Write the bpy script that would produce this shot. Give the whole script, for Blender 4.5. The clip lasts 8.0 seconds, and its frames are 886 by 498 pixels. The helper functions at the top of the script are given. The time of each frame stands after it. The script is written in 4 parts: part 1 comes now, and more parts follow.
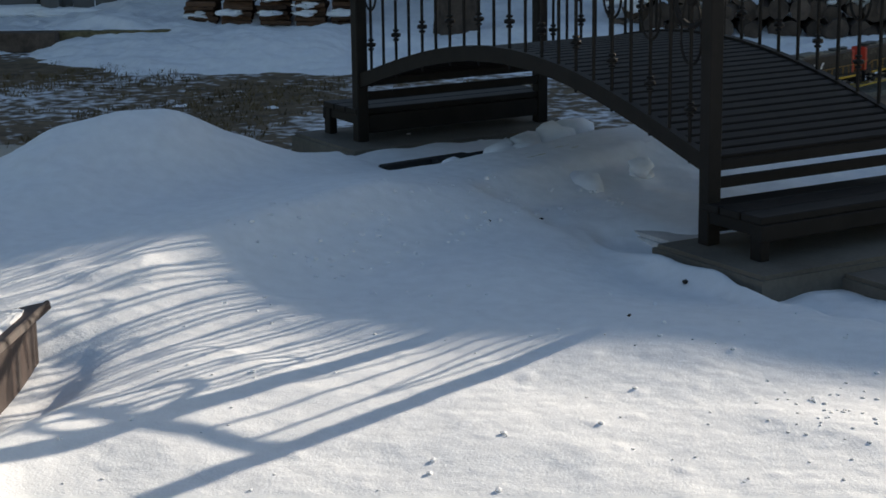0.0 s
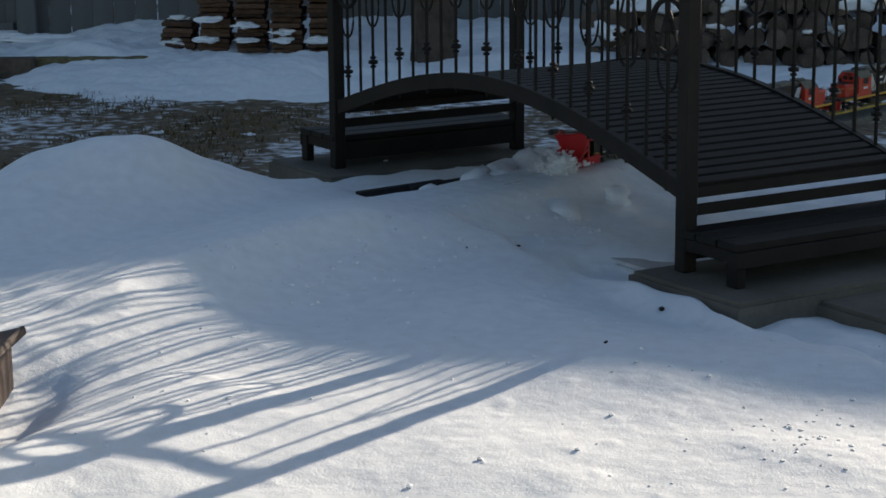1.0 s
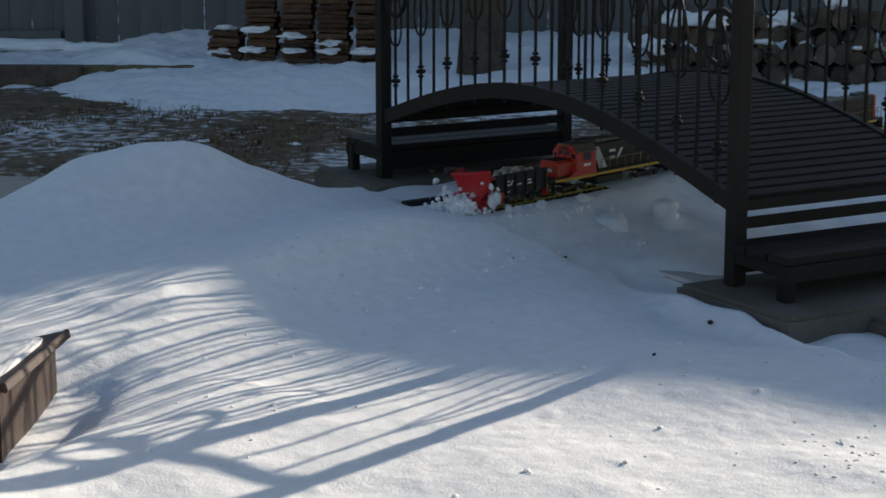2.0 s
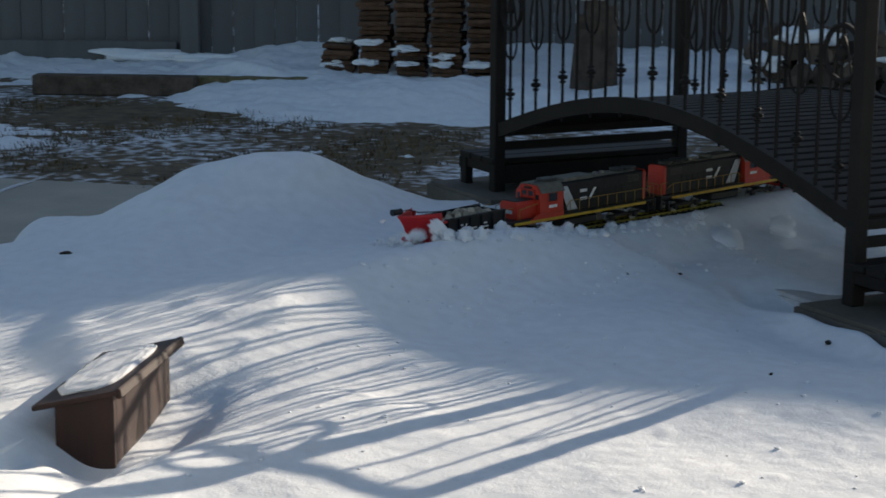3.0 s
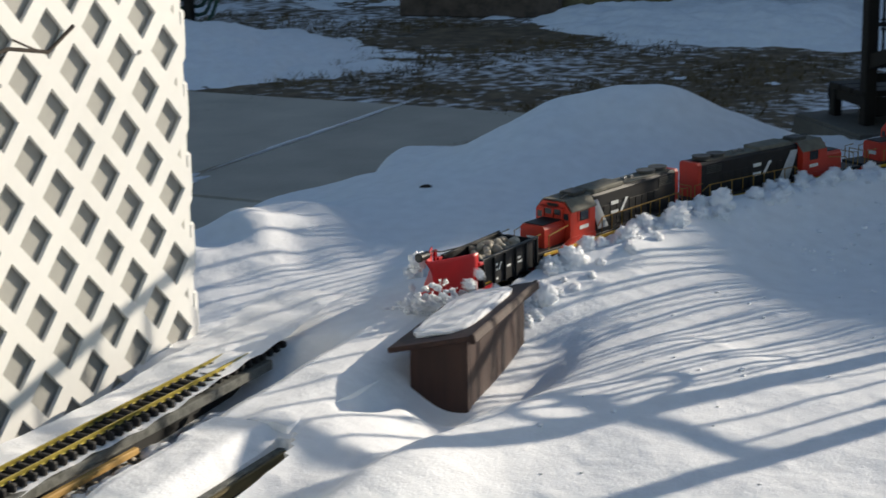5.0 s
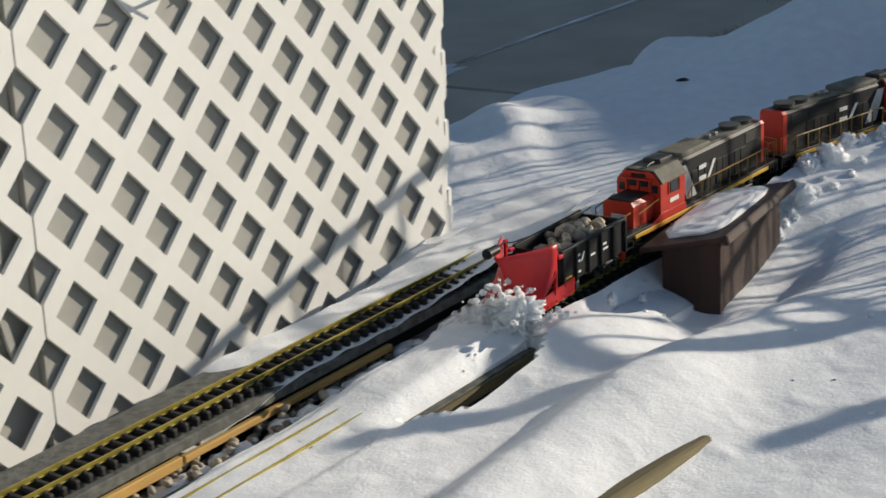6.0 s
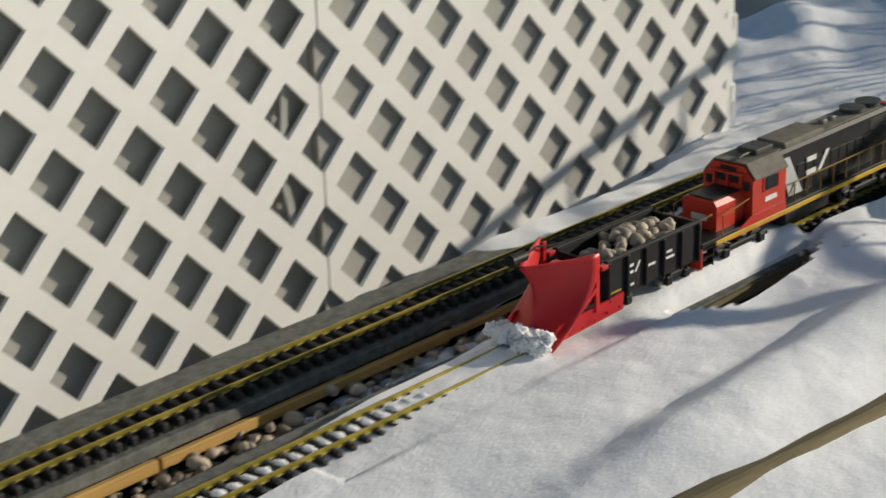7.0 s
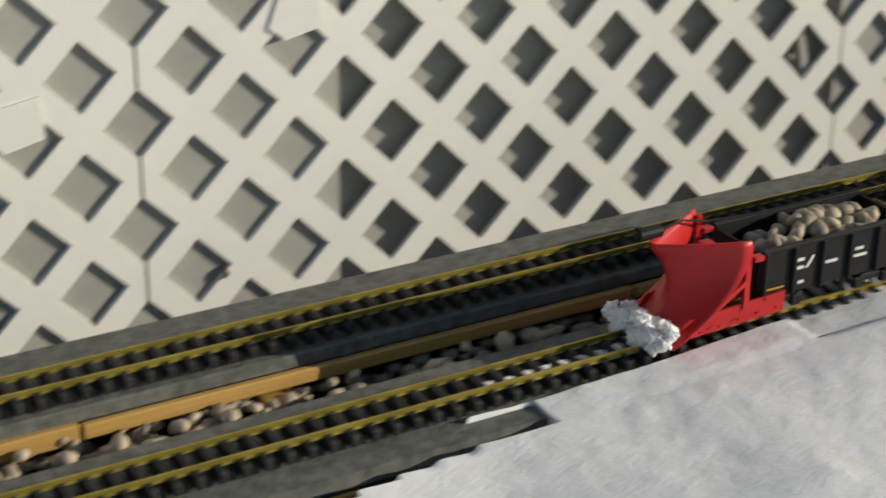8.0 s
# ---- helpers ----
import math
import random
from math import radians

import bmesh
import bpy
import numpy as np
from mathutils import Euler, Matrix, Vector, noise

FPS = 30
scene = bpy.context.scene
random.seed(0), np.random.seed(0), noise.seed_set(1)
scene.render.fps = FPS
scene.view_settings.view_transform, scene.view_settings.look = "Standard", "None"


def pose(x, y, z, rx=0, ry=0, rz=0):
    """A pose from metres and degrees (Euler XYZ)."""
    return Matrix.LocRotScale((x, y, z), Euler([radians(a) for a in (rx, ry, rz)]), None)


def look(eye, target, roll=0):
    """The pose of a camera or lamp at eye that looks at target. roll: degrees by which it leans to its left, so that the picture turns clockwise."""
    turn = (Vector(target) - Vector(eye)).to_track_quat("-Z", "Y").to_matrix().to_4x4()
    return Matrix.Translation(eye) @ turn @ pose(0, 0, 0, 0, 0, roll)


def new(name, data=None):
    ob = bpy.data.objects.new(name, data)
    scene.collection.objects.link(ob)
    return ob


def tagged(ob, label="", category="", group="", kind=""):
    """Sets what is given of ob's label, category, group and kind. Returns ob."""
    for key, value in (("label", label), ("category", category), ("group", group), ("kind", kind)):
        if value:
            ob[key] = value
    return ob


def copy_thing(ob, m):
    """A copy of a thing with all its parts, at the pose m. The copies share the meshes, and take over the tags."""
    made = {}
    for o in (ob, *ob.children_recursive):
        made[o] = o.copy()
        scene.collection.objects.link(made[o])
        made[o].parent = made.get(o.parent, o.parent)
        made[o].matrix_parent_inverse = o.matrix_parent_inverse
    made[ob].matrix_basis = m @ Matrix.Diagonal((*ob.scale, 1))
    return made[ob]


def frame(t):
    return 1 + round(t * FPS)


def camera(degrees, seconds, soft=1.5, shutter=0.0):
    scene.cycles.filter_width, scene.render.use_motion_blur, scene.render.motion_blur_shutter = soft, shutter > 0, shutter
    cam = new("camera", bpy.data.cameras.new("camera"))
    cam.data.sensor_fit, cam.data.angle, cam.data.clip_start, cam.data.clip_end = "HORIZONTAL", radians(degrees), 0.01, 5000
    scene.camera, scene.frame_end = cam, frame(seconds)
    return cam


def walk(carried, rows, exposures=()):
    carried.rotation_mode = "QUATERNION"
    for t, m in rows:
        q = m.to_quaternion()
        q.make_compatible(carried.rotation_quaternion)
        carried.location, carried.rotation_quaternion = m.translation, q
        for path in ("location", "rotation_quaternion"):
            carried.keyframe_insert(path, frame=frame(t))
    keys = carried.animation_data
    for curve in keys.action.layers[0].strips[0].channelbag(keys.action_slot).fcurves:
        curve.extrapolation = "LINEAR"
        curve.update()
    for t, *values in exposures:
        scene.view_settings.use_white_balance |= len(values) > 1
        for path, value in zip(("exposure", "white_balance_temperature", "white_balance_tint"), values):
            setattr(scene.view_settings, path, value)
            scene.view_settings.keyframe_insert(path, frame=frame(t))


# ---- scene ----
cam = camera(26.7, 8.0, soft=1.6, shutter=0.3)
PATH = [
    (0, (-2.198, -2.247, 1.033), (-0.283, -1.889, 0.581), -0.8),
    (0.5, (-2.199, -2.247, 1.032), (-0.277, -1.909, 0.594), -0.6),
    (1, (-2.198, -2.246, 1.029), (-0.272, -1.912, 0.606), -0.5),
    (2.5, (-2.144, -2.214, 0.996), (-0.231, -1.79, 0.597), 0.3),
    (3, (-2.137, -2.203, 0.994), (-0.238, -1.712, 0.603), 0.3),
    (3.5, (-2.135, -2.185, 0.99), (-0.259, -1.608, 0.605), 0.0),
    (4, (-2.121, -2.166, 0.979), (-0.272, -1.517, 0.578), 0.2),
    (4.1, (-2.114, -2.164, 0.98), (-0.272, -1.502, 0.571), -0.1),
    (5.5, (-2.042, -2.193, 1.073), (-0.377, -1.224, 0.538), -1.4),
    (6, (-2.038, -2.191, 1.075), (-0.459, -1.117, 0.482), -2.7),
    (6.5, (-2.045, -2.189, 1.062), (-0.532, -1.035, 0.446), -2.4),
    (7, (-2.048, -2.184, 1.062), (-0.676, -0.903, 0.371), -1.5),
    (7.5, (-2.058, -2.158, 1.067), (-0.843, -0.767, 0.299), 0.9),
    (8, (-2.053, -2.18, 1.019), (-1.118, -0.616, 0.195), 1.0),
]
walk(cam, [(t, look(eye, target, roll)) for t, eye, target, roll in PATH],
     exposures=((0, 0.5, 7050, 10), (4, 0.44, 7100, 10), (5.5, 0.24, 6850, 9), (6.5, -0.1, 6850, 8), (8, -0.16, 6900, 7)))

# ---- light ----
SUN_AZ, SUN_EL = -28.0, 16.0          # degrees from +x, above the horizon
SUN = Vector((math.cos(radians(SUN_AZ)) * math.cos(radians(SUN_EL)), math.sin(radians(SUN_AZ)) * math.cos(radians(SUN_EL)), math.sin(radians(SUN_EL))))
world = bpy.data.worlds.new("sky")
world.use_nodes = True
scene.world = world
sky = world.node_tree.nodes.new("ShaderNodeTexSky")
sky.sky_type, sky.sun_disc = "NISHITA", False
sky.ozone_density, sky.dust_density = 2.0, 0.4
sky.sun_elevation, sky.sun_rotation = radians(SUN_EL), radians(90 - SUN_AZ)
back = world.node_tree.nodes["Background"]
back.inputs["Strength"].default_value = 0.09
world.node_tree.links.new(sky.outputs["Color"], back.inputs["Color"])
lamp = bpy.data.lights.new("sun", "SUN")
lamp.energy, lamp.angle, lamp.color = 4.7, radians(0.35), (1.0, 0.92, 0.8)
sun = new("sun", lamp)
sun.matrix_world = look(SUN * 30, (0, 0, 0))


# ---- materials ----
def material(name, base, rough=0.7, metal=0.0, vary=0.15, scale=8.0, bump=0.2, fine=60.0, other=None, stretch=(1, 1, 1), spec=0.4, random_piece=0.0, depth=0.004):
    """A node material: two scales of noise in the colour, and relief."""
    m = bpy.data.materials.new(name)
    m.use_nodes = True
    n, l = m.node_tree.nodes, m.node_tree.links
    bsdf = n["Principled BSDF"]
    bsdf.inputs["Roughness"].default_value, bsdf.inputs["Metallic"].default_value = rough, metal
    bsdf.inputs["Specular IOR Level"].default_value = spec
    co, mp = n.new("ShaderNodeTexCoord"), n.new("ShaderNodeMapping")
    mp.inputs["Scale"].default_value = stretch
    l.new(co.outputs["Object"], mp.inputs["Vector"])
    big, small = n.new("ShaderNodeTexNoise"), n.new("ShaderNodeTexNoise")
    big.inputs["Scale"].default_value, small.inputs["Scale"].default_value = scale, fine
    big.inputs["Detail"].default_value, small.inputs["Detail"].default_value = 5, 4
    for node in (big, small):
        l.new(mp.outputs["Vector"], node.inputs["Vector"])
    add = n.new("ShaderNodeMath")
    add.operation = "MULTIPLY_ADD"
    add.inputs[1].default_value = 0.35
    l.new(small.outputs["Fac"], add.inputs[0])
    l.new(big.outputs["Fac"], add.inputs[2])
    ramp = n.new("ShaderNodeValToRGB")
    ramp.color_ramp.elements[0].position, ramp.color_ramp.elements[1].position = 0.45, 0.9
    low = [c * (1 - vary) for c in base]
    high = list(other) if other else [min(1, c * (1 + vary)) for c in base]
    ramp.color_ramp.elements[0].color, ramp.color_ramp.elements[1].color = (*low, 1), (*high, 1)
    l.new(add.outputs[0], ramp.inputs["Fac"])
    out = ramp.outputs["Color"]
    if random_piece:
        info, hsv, rng = n.new("ShaderNodeObjectInfo"), n.new("ShaderNodeHueSaturation"), n.new("ShaderNodeMapRange")
        rng.inputs["To Min"].default_value, rng.inputs["To Max"].default_value = 1 - random_piece, 1 + random_piece
        l.new(info.outputs["Random"], rng.inputs["Value"])
        l.new(rng.outputs["Result"], hsv.inputs["Value"])
        l.new(out, hsv.inputs["Color"])
        out = hsv.outputs["Color"]
    l.new(out, bsdf.inputs["Base Color"])
    if bump:
        b = n.new("ShaderNodeBump")
        b.inputs["Strength"].default_value, b.inputs["Distance"].default_value = bump, depth
        l.new(add.outputs[0], b.inputs["Height"])
        l.new(b.outputs["Normal"], bsdf.inputs["Normal"])
    return m


def snow_material(name, base=(0.86, 0.87, 0.89)):
    m = material(name, base, rough=0.7, vary=0.05, scale=22, fine=190, bump=0.55, depth=0.006, spec=0.3)
    b = m.node_tree.nodes["Principled BSDF"]
    b.inputs["Subsurface Weight"].default_value = 0.0
    return m


SNOW = snow_material("snow")
CHUNK = material("snow_chunk", (0.86, 0.87, 0.9), rough=0.8, vary=0.05, scale=30, fine=220, bump=0.6, spec=0.2)
for m_ in (CHUNK,):
    inner = m_.node_tree.nodes["Principled BSDF"]
    inner.inputs["Subsurface Weight"].default_value, inner.inputs["Subsurface Scale"].default_value = 0.7, 0.02
    inner.inputs["Subsurface Radius"].default_value = (1.0, 1.0, 1.0)
WHITE = material("white_plastic", (0.8, 0.79, 0.755), rough=0.45, vary=0.05, scale=3, fine=40, bump=0.05)
GREY_WALL = material("grey_panel", (0.34, 0.335, 0.31), rough=0.7, vary=0.1, scale=4, bump=0.1)
BED = material("grey_roadbed", (0.15, 0.153, 0.14), rough=0.92, vary=0.35, scale=60, fine=420, bump=0.6, spec=0.15)
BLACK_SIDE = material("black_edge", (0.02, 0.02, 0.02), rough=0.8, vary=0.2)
BRASS = material("tarnished_brass", (0.42, 0.34, 0.07), rough=0.42, metal=0.65, vary=0.25, scale=20)
TIE = material("black_tie", (0.022, 0.02, 0.02), rough=0.7, vary=0.2, scale=40, random_piece=0.3)
TAN = material("tan_timber", (0.5, 0.3, 0.09), rough=0.7, vary=0.25, scale=6, stretch=(0.4, 6, 6))
OLD_WOOD = material("weathered_timber", (0.15, 0.12, 0.06), rough=0.85, vary=0.4, scale=8, stretch=(0.3, 5, 5), bump=0.5)
BROWN = material("brown_stained_wood", (0.036, 0.0135, 0.0085), rough=0.6, vary=0.35, scale=9, stretch=(5, 5, 0.5), bump=0.3)
DARK_IRON = material("dark_painted_iron", (0.014, 0.0108, 0.0088), rough=0.6, vary=0.3, scale=10, spec=0.2)
DARK_CONCRETE = material("damp_concrete", (0.13, 0.115, 0.095), rough=0.85, vary=0.3, scale=4, fine=70, bump=0.3)
MAT = material("gritty_mat", (0.48, 0.47, 0.46), rough=0.95, vary=0.35, scale=5, fine=120, bump=0.4)
CONCRETE = material("concrete", (0.45, 0.405, 0.34), rough=0.9, vary=0.15, scale=3, fine=90, bump=0.25, random_piece=0.06)
FENCE = material("grey_fence_paint", (0.125, 0.122, 0.12), rough=0.75, vary=0.12, scale=3, stretch=(3, 3, 0.4), random_piece=0.06)
FIREWOOD = material("split_firewood", (0.1, 0.052, 0.03), rough=0.9, vary=0.4, scale=12, random_piece=0.45, bump=0.4)
BARK = material("bark", (0.09, 0.065, 0.05), rough=0.95, vary=0.4, scale=14, random_piece=0.3, bump=0.6)
PEBBLE = material("river_pebble", (0.42, 0.35, 0.26), rough=0.6, vary=0.25, scale=30, random_piece=0.4, bump=0.1)
RED = material("red_plastic", (0.52, 0.018, 0.022), rough=0.42, vary=0.08, scale=20, bump=0.05)
ORANGE_RED = material("orange_red_paint", (0.52, 0.036, 0.017), rough=0.4, vary=0.1, scale=25, bump=0.05)
BLACK_PAINT = material("black_paint", (0.013, 0.013, 0.014), rough=0.5, vary=0.3, scale=30, bump=0.05, spec=0.25)
GREY_ROOF = material("dusty_dark_roof", (0.05, 0.05, 0.045), rough=0.6, vary=0.3, scale=30, bump=0.1)
DUST = material("dust_caked_roof", (0.15, 0.14, 0.11), rough=0.8, vary=0.3, scale=35, bump=0.2)
YELLOW = material("yellow_paint", (0.55, 0.33, 0.02), rough=0.5, vary=0.15, scale=30)
WHITE_PAINT = material("white_lettering", (0.75, 0.75, 0.72), rough=0.5, vary=0.1, scale=60)
LIGHT_GREY = material("light_grey_paint", (0.5, 0.52, 0.52), rough=0.5, vary=0.15, scale=30)
RAILING = material("dull_ochre_rail", (0.3, 0.17, 0.03), rough=0.55, vary=0.2, scale=40)
STEEL = material("dull_steel", (0.3, 0.3, 0.3), rough=0.4, metal=0.9, vary=0.2, scale=30)
GLASS = material("dark_glass", (0.02, 0.025, 0.03), rough=0.1, vary=0.1, spec=0.6, bump=0)


def ground_material():
    """Brown winter turf with patches of thin snow."""
    m = material("winter_turf", (0.12, 0.085, 0.05), rough=0.95, vary=0.45, scale=9, fine=70, bump=0.6, other=(0.21, 0.145, 0.085))
    n, l = m.node_tree.nodes, m.node_tree.links
    bsdf = n["Principled BSDF"]
    old = bsdf.inputs["Base Color"].links[0].from_socket
    co = n.new("ShaderNodeTexCoord")
    a, b = n.new("ShaderNodeTexNoise"), n.new("ShaderNodeTexNoise")
    a.inputs["Scale"].default_value, b.inputs["Scale"].default_value = 0.7, 13.0
    b.inputs["Detail"].default_value = 8
    mp = n.new("ShaderNodeMapping")
    mp.inputs["Scale"].default_value = (1.0, 1.0, 1.0)
    l.new(co.outputs["Object"], mp.inputs["Vector"])
    for node in (a, b):
        l.new(mp.outputs["Vector"], node.inputs["Vector"])
    s = n.new("ShaderNodeMath")
    s.operation = "MULTIPLY_ADD"
    s.inputs[1].default_value = 0.8
    l.new(b.outputs["Fac"], s.inputs[0])
    l.new(a.outputs["Fac"], s.inputs[2])
    r = n.new("ShaderNodeMapRange")
    r.inputs["From Min"].default_value, r.inputs["From Max"].default_value = 0.88, 1.06
    l.new(s.outputs[0], r.inputs["Value"])
    mix = n.new("ShaderNodeMix")
    mix.data_type = "RGBA"
    l.new(r.outputs["Result"], mix.inputs["Factor"])
    l.new(old, mix.inputs["A"])
    mix.inputs["B"].default_value = (0.78, 0.79, 0.82, 1)
    l.new(mix.outputs["Result"], bsdf.inputs["Base Color"])
    return m


TURF = ground_material()


# ---- building blocks ----
def box(bm, size, at=(0, 0, 0), turn=None, bevel=0.0):
    """A box of that size, centred on at, with its edges rounded."""
    made = bmesh.ops.create_cube(bm, size=1.0)["verts"]
    m = Matrix.Translation(at) @ (turn.to_4x4() if turn else Matrix()) @ Matrix.Diagonal((*size, 1))
    bmesh.ops.transform(bm, matrix=m, verts=made)
    if bevel:
        edges = {e for v in made for e in v.link_edges}
        bmesh.ops.bevel(bm, geom=list(edges), offset=bevel, segments=1, affect="EDGES", profile=0.5)
    return bm


def rod(bm, a, b, r, r2=None, sides=8):
    """A round bar from a to b."""
    a, b = Vector(a), Vector(b)
    d = b - a
    made = bmesh.ops.create_cone(bm, cap_ends=True, segments=sides, radius1=r, radius2=r if r2 is None else r2, depth=d.length)["verts"]
    bmesh.ops.transform(bm, matrix=Matrix.Translation((a + b) / 2) @ d.to_track_quat("Z", "Y").to_matrix().to_4x4(), verts=made)
    return bm


def tube(bm, pts, r, sides=6):
    """A round bar bent along points."""
    rings = []
    pts = [Vector(p) for p in pts]
    for i, p in enumerate(pts):
        d = (pts[min(i + 1, len(pts) - 1)] - pts[max(i - 1, 0)]).normalized()
        q = d.to_track_quat("Z", "Y").to_matrix()
        rings.append([bm.verts.new(p + q @ Vector((r * math.cos(2 * math.pi * k / sides), r * math.sin(2 * math.pi * k / sides), 0))) for k in range(sides)])
    for a, b in zip(rings, rings[1:]):
        for k in range(sides):
            bm.faces.new((a[k], a[(k + 1) % sides], b[(k + 1) % sides], b[k]))
    bm.faces.new(rings[0][::-1]), bm.faces.new(rings[-1])
    return bm


def prism(bm, outline, lo, hi, axis="z"):
    """A closed outline pushed along an axis from lo to hi."""
    def place(p, h):
        return {"z": (p[0], p[1], h), "y": (p[0], h, p[1]), "x": (h, p[0], p[1])}[axis]
    low, high = [bm.verts.new(place(p, lo)) for p in outline], [bm.verts.new(place(p, hi)) for p in outline]
    bm.faces.new(low[::-1]), bm.faces.new(high)
    for i in range(len(outline)):
        j = (i + 1) % len(outline)
        bm.faces.new((low[i], low[j], high[j], high[i]))
    bmesh.ops.recalc_face_normals(bm, faces=bm.faces)
    return bm


def mesh_of(name, bm, mat, smooth=False):
    me = bpy.data.meshes.new(name)
    bm.to_mesh(me)
    bm.free()
    me.materials.append(mat)
    if smooth:
        me.polygons.foreach_set("use_smooth", [True] * len(me.polygons))
    return me


def part(name, bm, mat, parent=None, label="", m=None, smooth=False):
    """One mesh object from a bmesh or a mesh, under a thing or a part."""
    me = bm if isinstance(bm, bpy.types.Mesh) else mesh_of(name, bm, mat, smooth)
    ob = new(name, me)
    if parent:
        ob.parent = parent
    if m is not None:
        ob.matrix_basis = m
    return tagged(ob, label)


def thing(name, label, category, m=None, group="", kind=""):
    ob = new(name)
    ob.empty_display_size = 0.1
    if m is not None:
        ob.matrix_basis = m
    return tagged(ob, label, category, group, kind)


def lump(bm, r, at=(0, 0, 0), stretch=(1, 1, 1), seed=0, rough=0.35, sub=2, freq=1.3):
    """An uneven rounded lump."""
    made = bmesh.ops.create_icosphere(bm, subdivisions=sub, radius=1.0)["verts"]
    off = Vector((seed * 7.3, seed * 3.1, seed * 1.7))
    for v in made:
        k = 1 + rough * noise.noise(v.co * freq + off)
        if freq > 3:
            k += rough * 0.45 * noise.noise(v.co * freq * 2.3 - off)
        v.co = Vector((v.co.x * stretch[0], v.co.y * stretch[1], v.co.z * stretch[2])) * (k * r) + Vector(at)
    return bm


# ---- railway line: straight beside the lattice, then bending away under the bridge ----
LINE_Y, BEND_X, BEND_R, BEND = -0.497, 1.23, 3.65, radians(32)
RAIL_Z = -0.05


def on_line(s, off=0.0):
    """The place and heading at s metres along the line from x = 0; off: metres to its left."""
    if s <= BEND_X:
        p, a = Vector((s, LINE_Y, 0)), 0.0
    elif s <= BEND_X + BEND_R * BEND:
        a = -(s - BEND_X) / BEND_R
        p = Vector((BEND_X + BEND_R * math.sin(-a), LINE_Y - BEND_R * (1 - math.cos(a)), 0))
    else:
        a = -BEND
        p = Vector((BEND_X + BEND_R * math.sin(BEND), LINE_Y - BEND_R * (1 - math.cos(BEND)), 0)) + (s - BEND_X - BEND_R * BEND) * Vector((math.cos(a), math.sin(a), 0))
    return p + off * Vector((-math.sin(a), math.cos(a), 0)), a


def step(a, b, x):
    k = min(1.0, max(0.0, (x - a) / (b - a)))
    return k * k * (3 - 2 * k)


# ---- ground, snow, paving ----
turf = bmesh.new()
bmesh.ops.create_grid(turf, x_segments=60, y_segments=60, size=150)
ground = tagged(part("ground", turf, TURF, m=pose(6, 0, -0.32)), "frozen brown lawn with patches of thin snow", "ground", kind="structure")


def off_line(x, y):
    """Metres from the line towards the yard, and how far along the line."""
    cy = LINE_Y - BEND_R
    ang = np.arctan2(x - BEND_X, np.maximum(y - cy, 1e-6))
    d, s = BEND_R - np.hypot(x - BEND_X, y - cy), BEND_X + BEND_R * ang
    px, py = BEND_X + BEND_R * math.sin(BEND), cy + BEND_R * math.cos(BEND)
    u, v = (x - px) * math.cos(BEND) - (y - py) * math.sin(BEND), -(x - px) * math.sin(BEND) - (y - py) * math.cos(BEND)
    d, s = np.where(x < BEND_X, LINE_Y - y, d), np.where(x < BEND_X, x, s)
    past = (ang > BEND) & (x > BEND_X)
    return np.where(past, v, d), np.where(past, BEND_X + BEND_R * BEND + u, s)


def ramp(a, b, x):
    k = np.clip((x - a) / (b - a), 0, 1)
    return k * k * (3 - 2 * k)


def bump(x, y, cx, cy, sx, sy, turn=0.0):
    c, s = math.cos(radians(turn)), math.sin(radians(turn))
    u, v = c * (x - cx) + s * (y - cy), -s * (x - cx) + c * (y - cy)
    return np.exp(-0.5 * ((u / sx) ** 2 + (v / sy) ** 2))


COVER_FROM, COVER_TO, COVER_HALF = 0.62, 4.19, 0.064


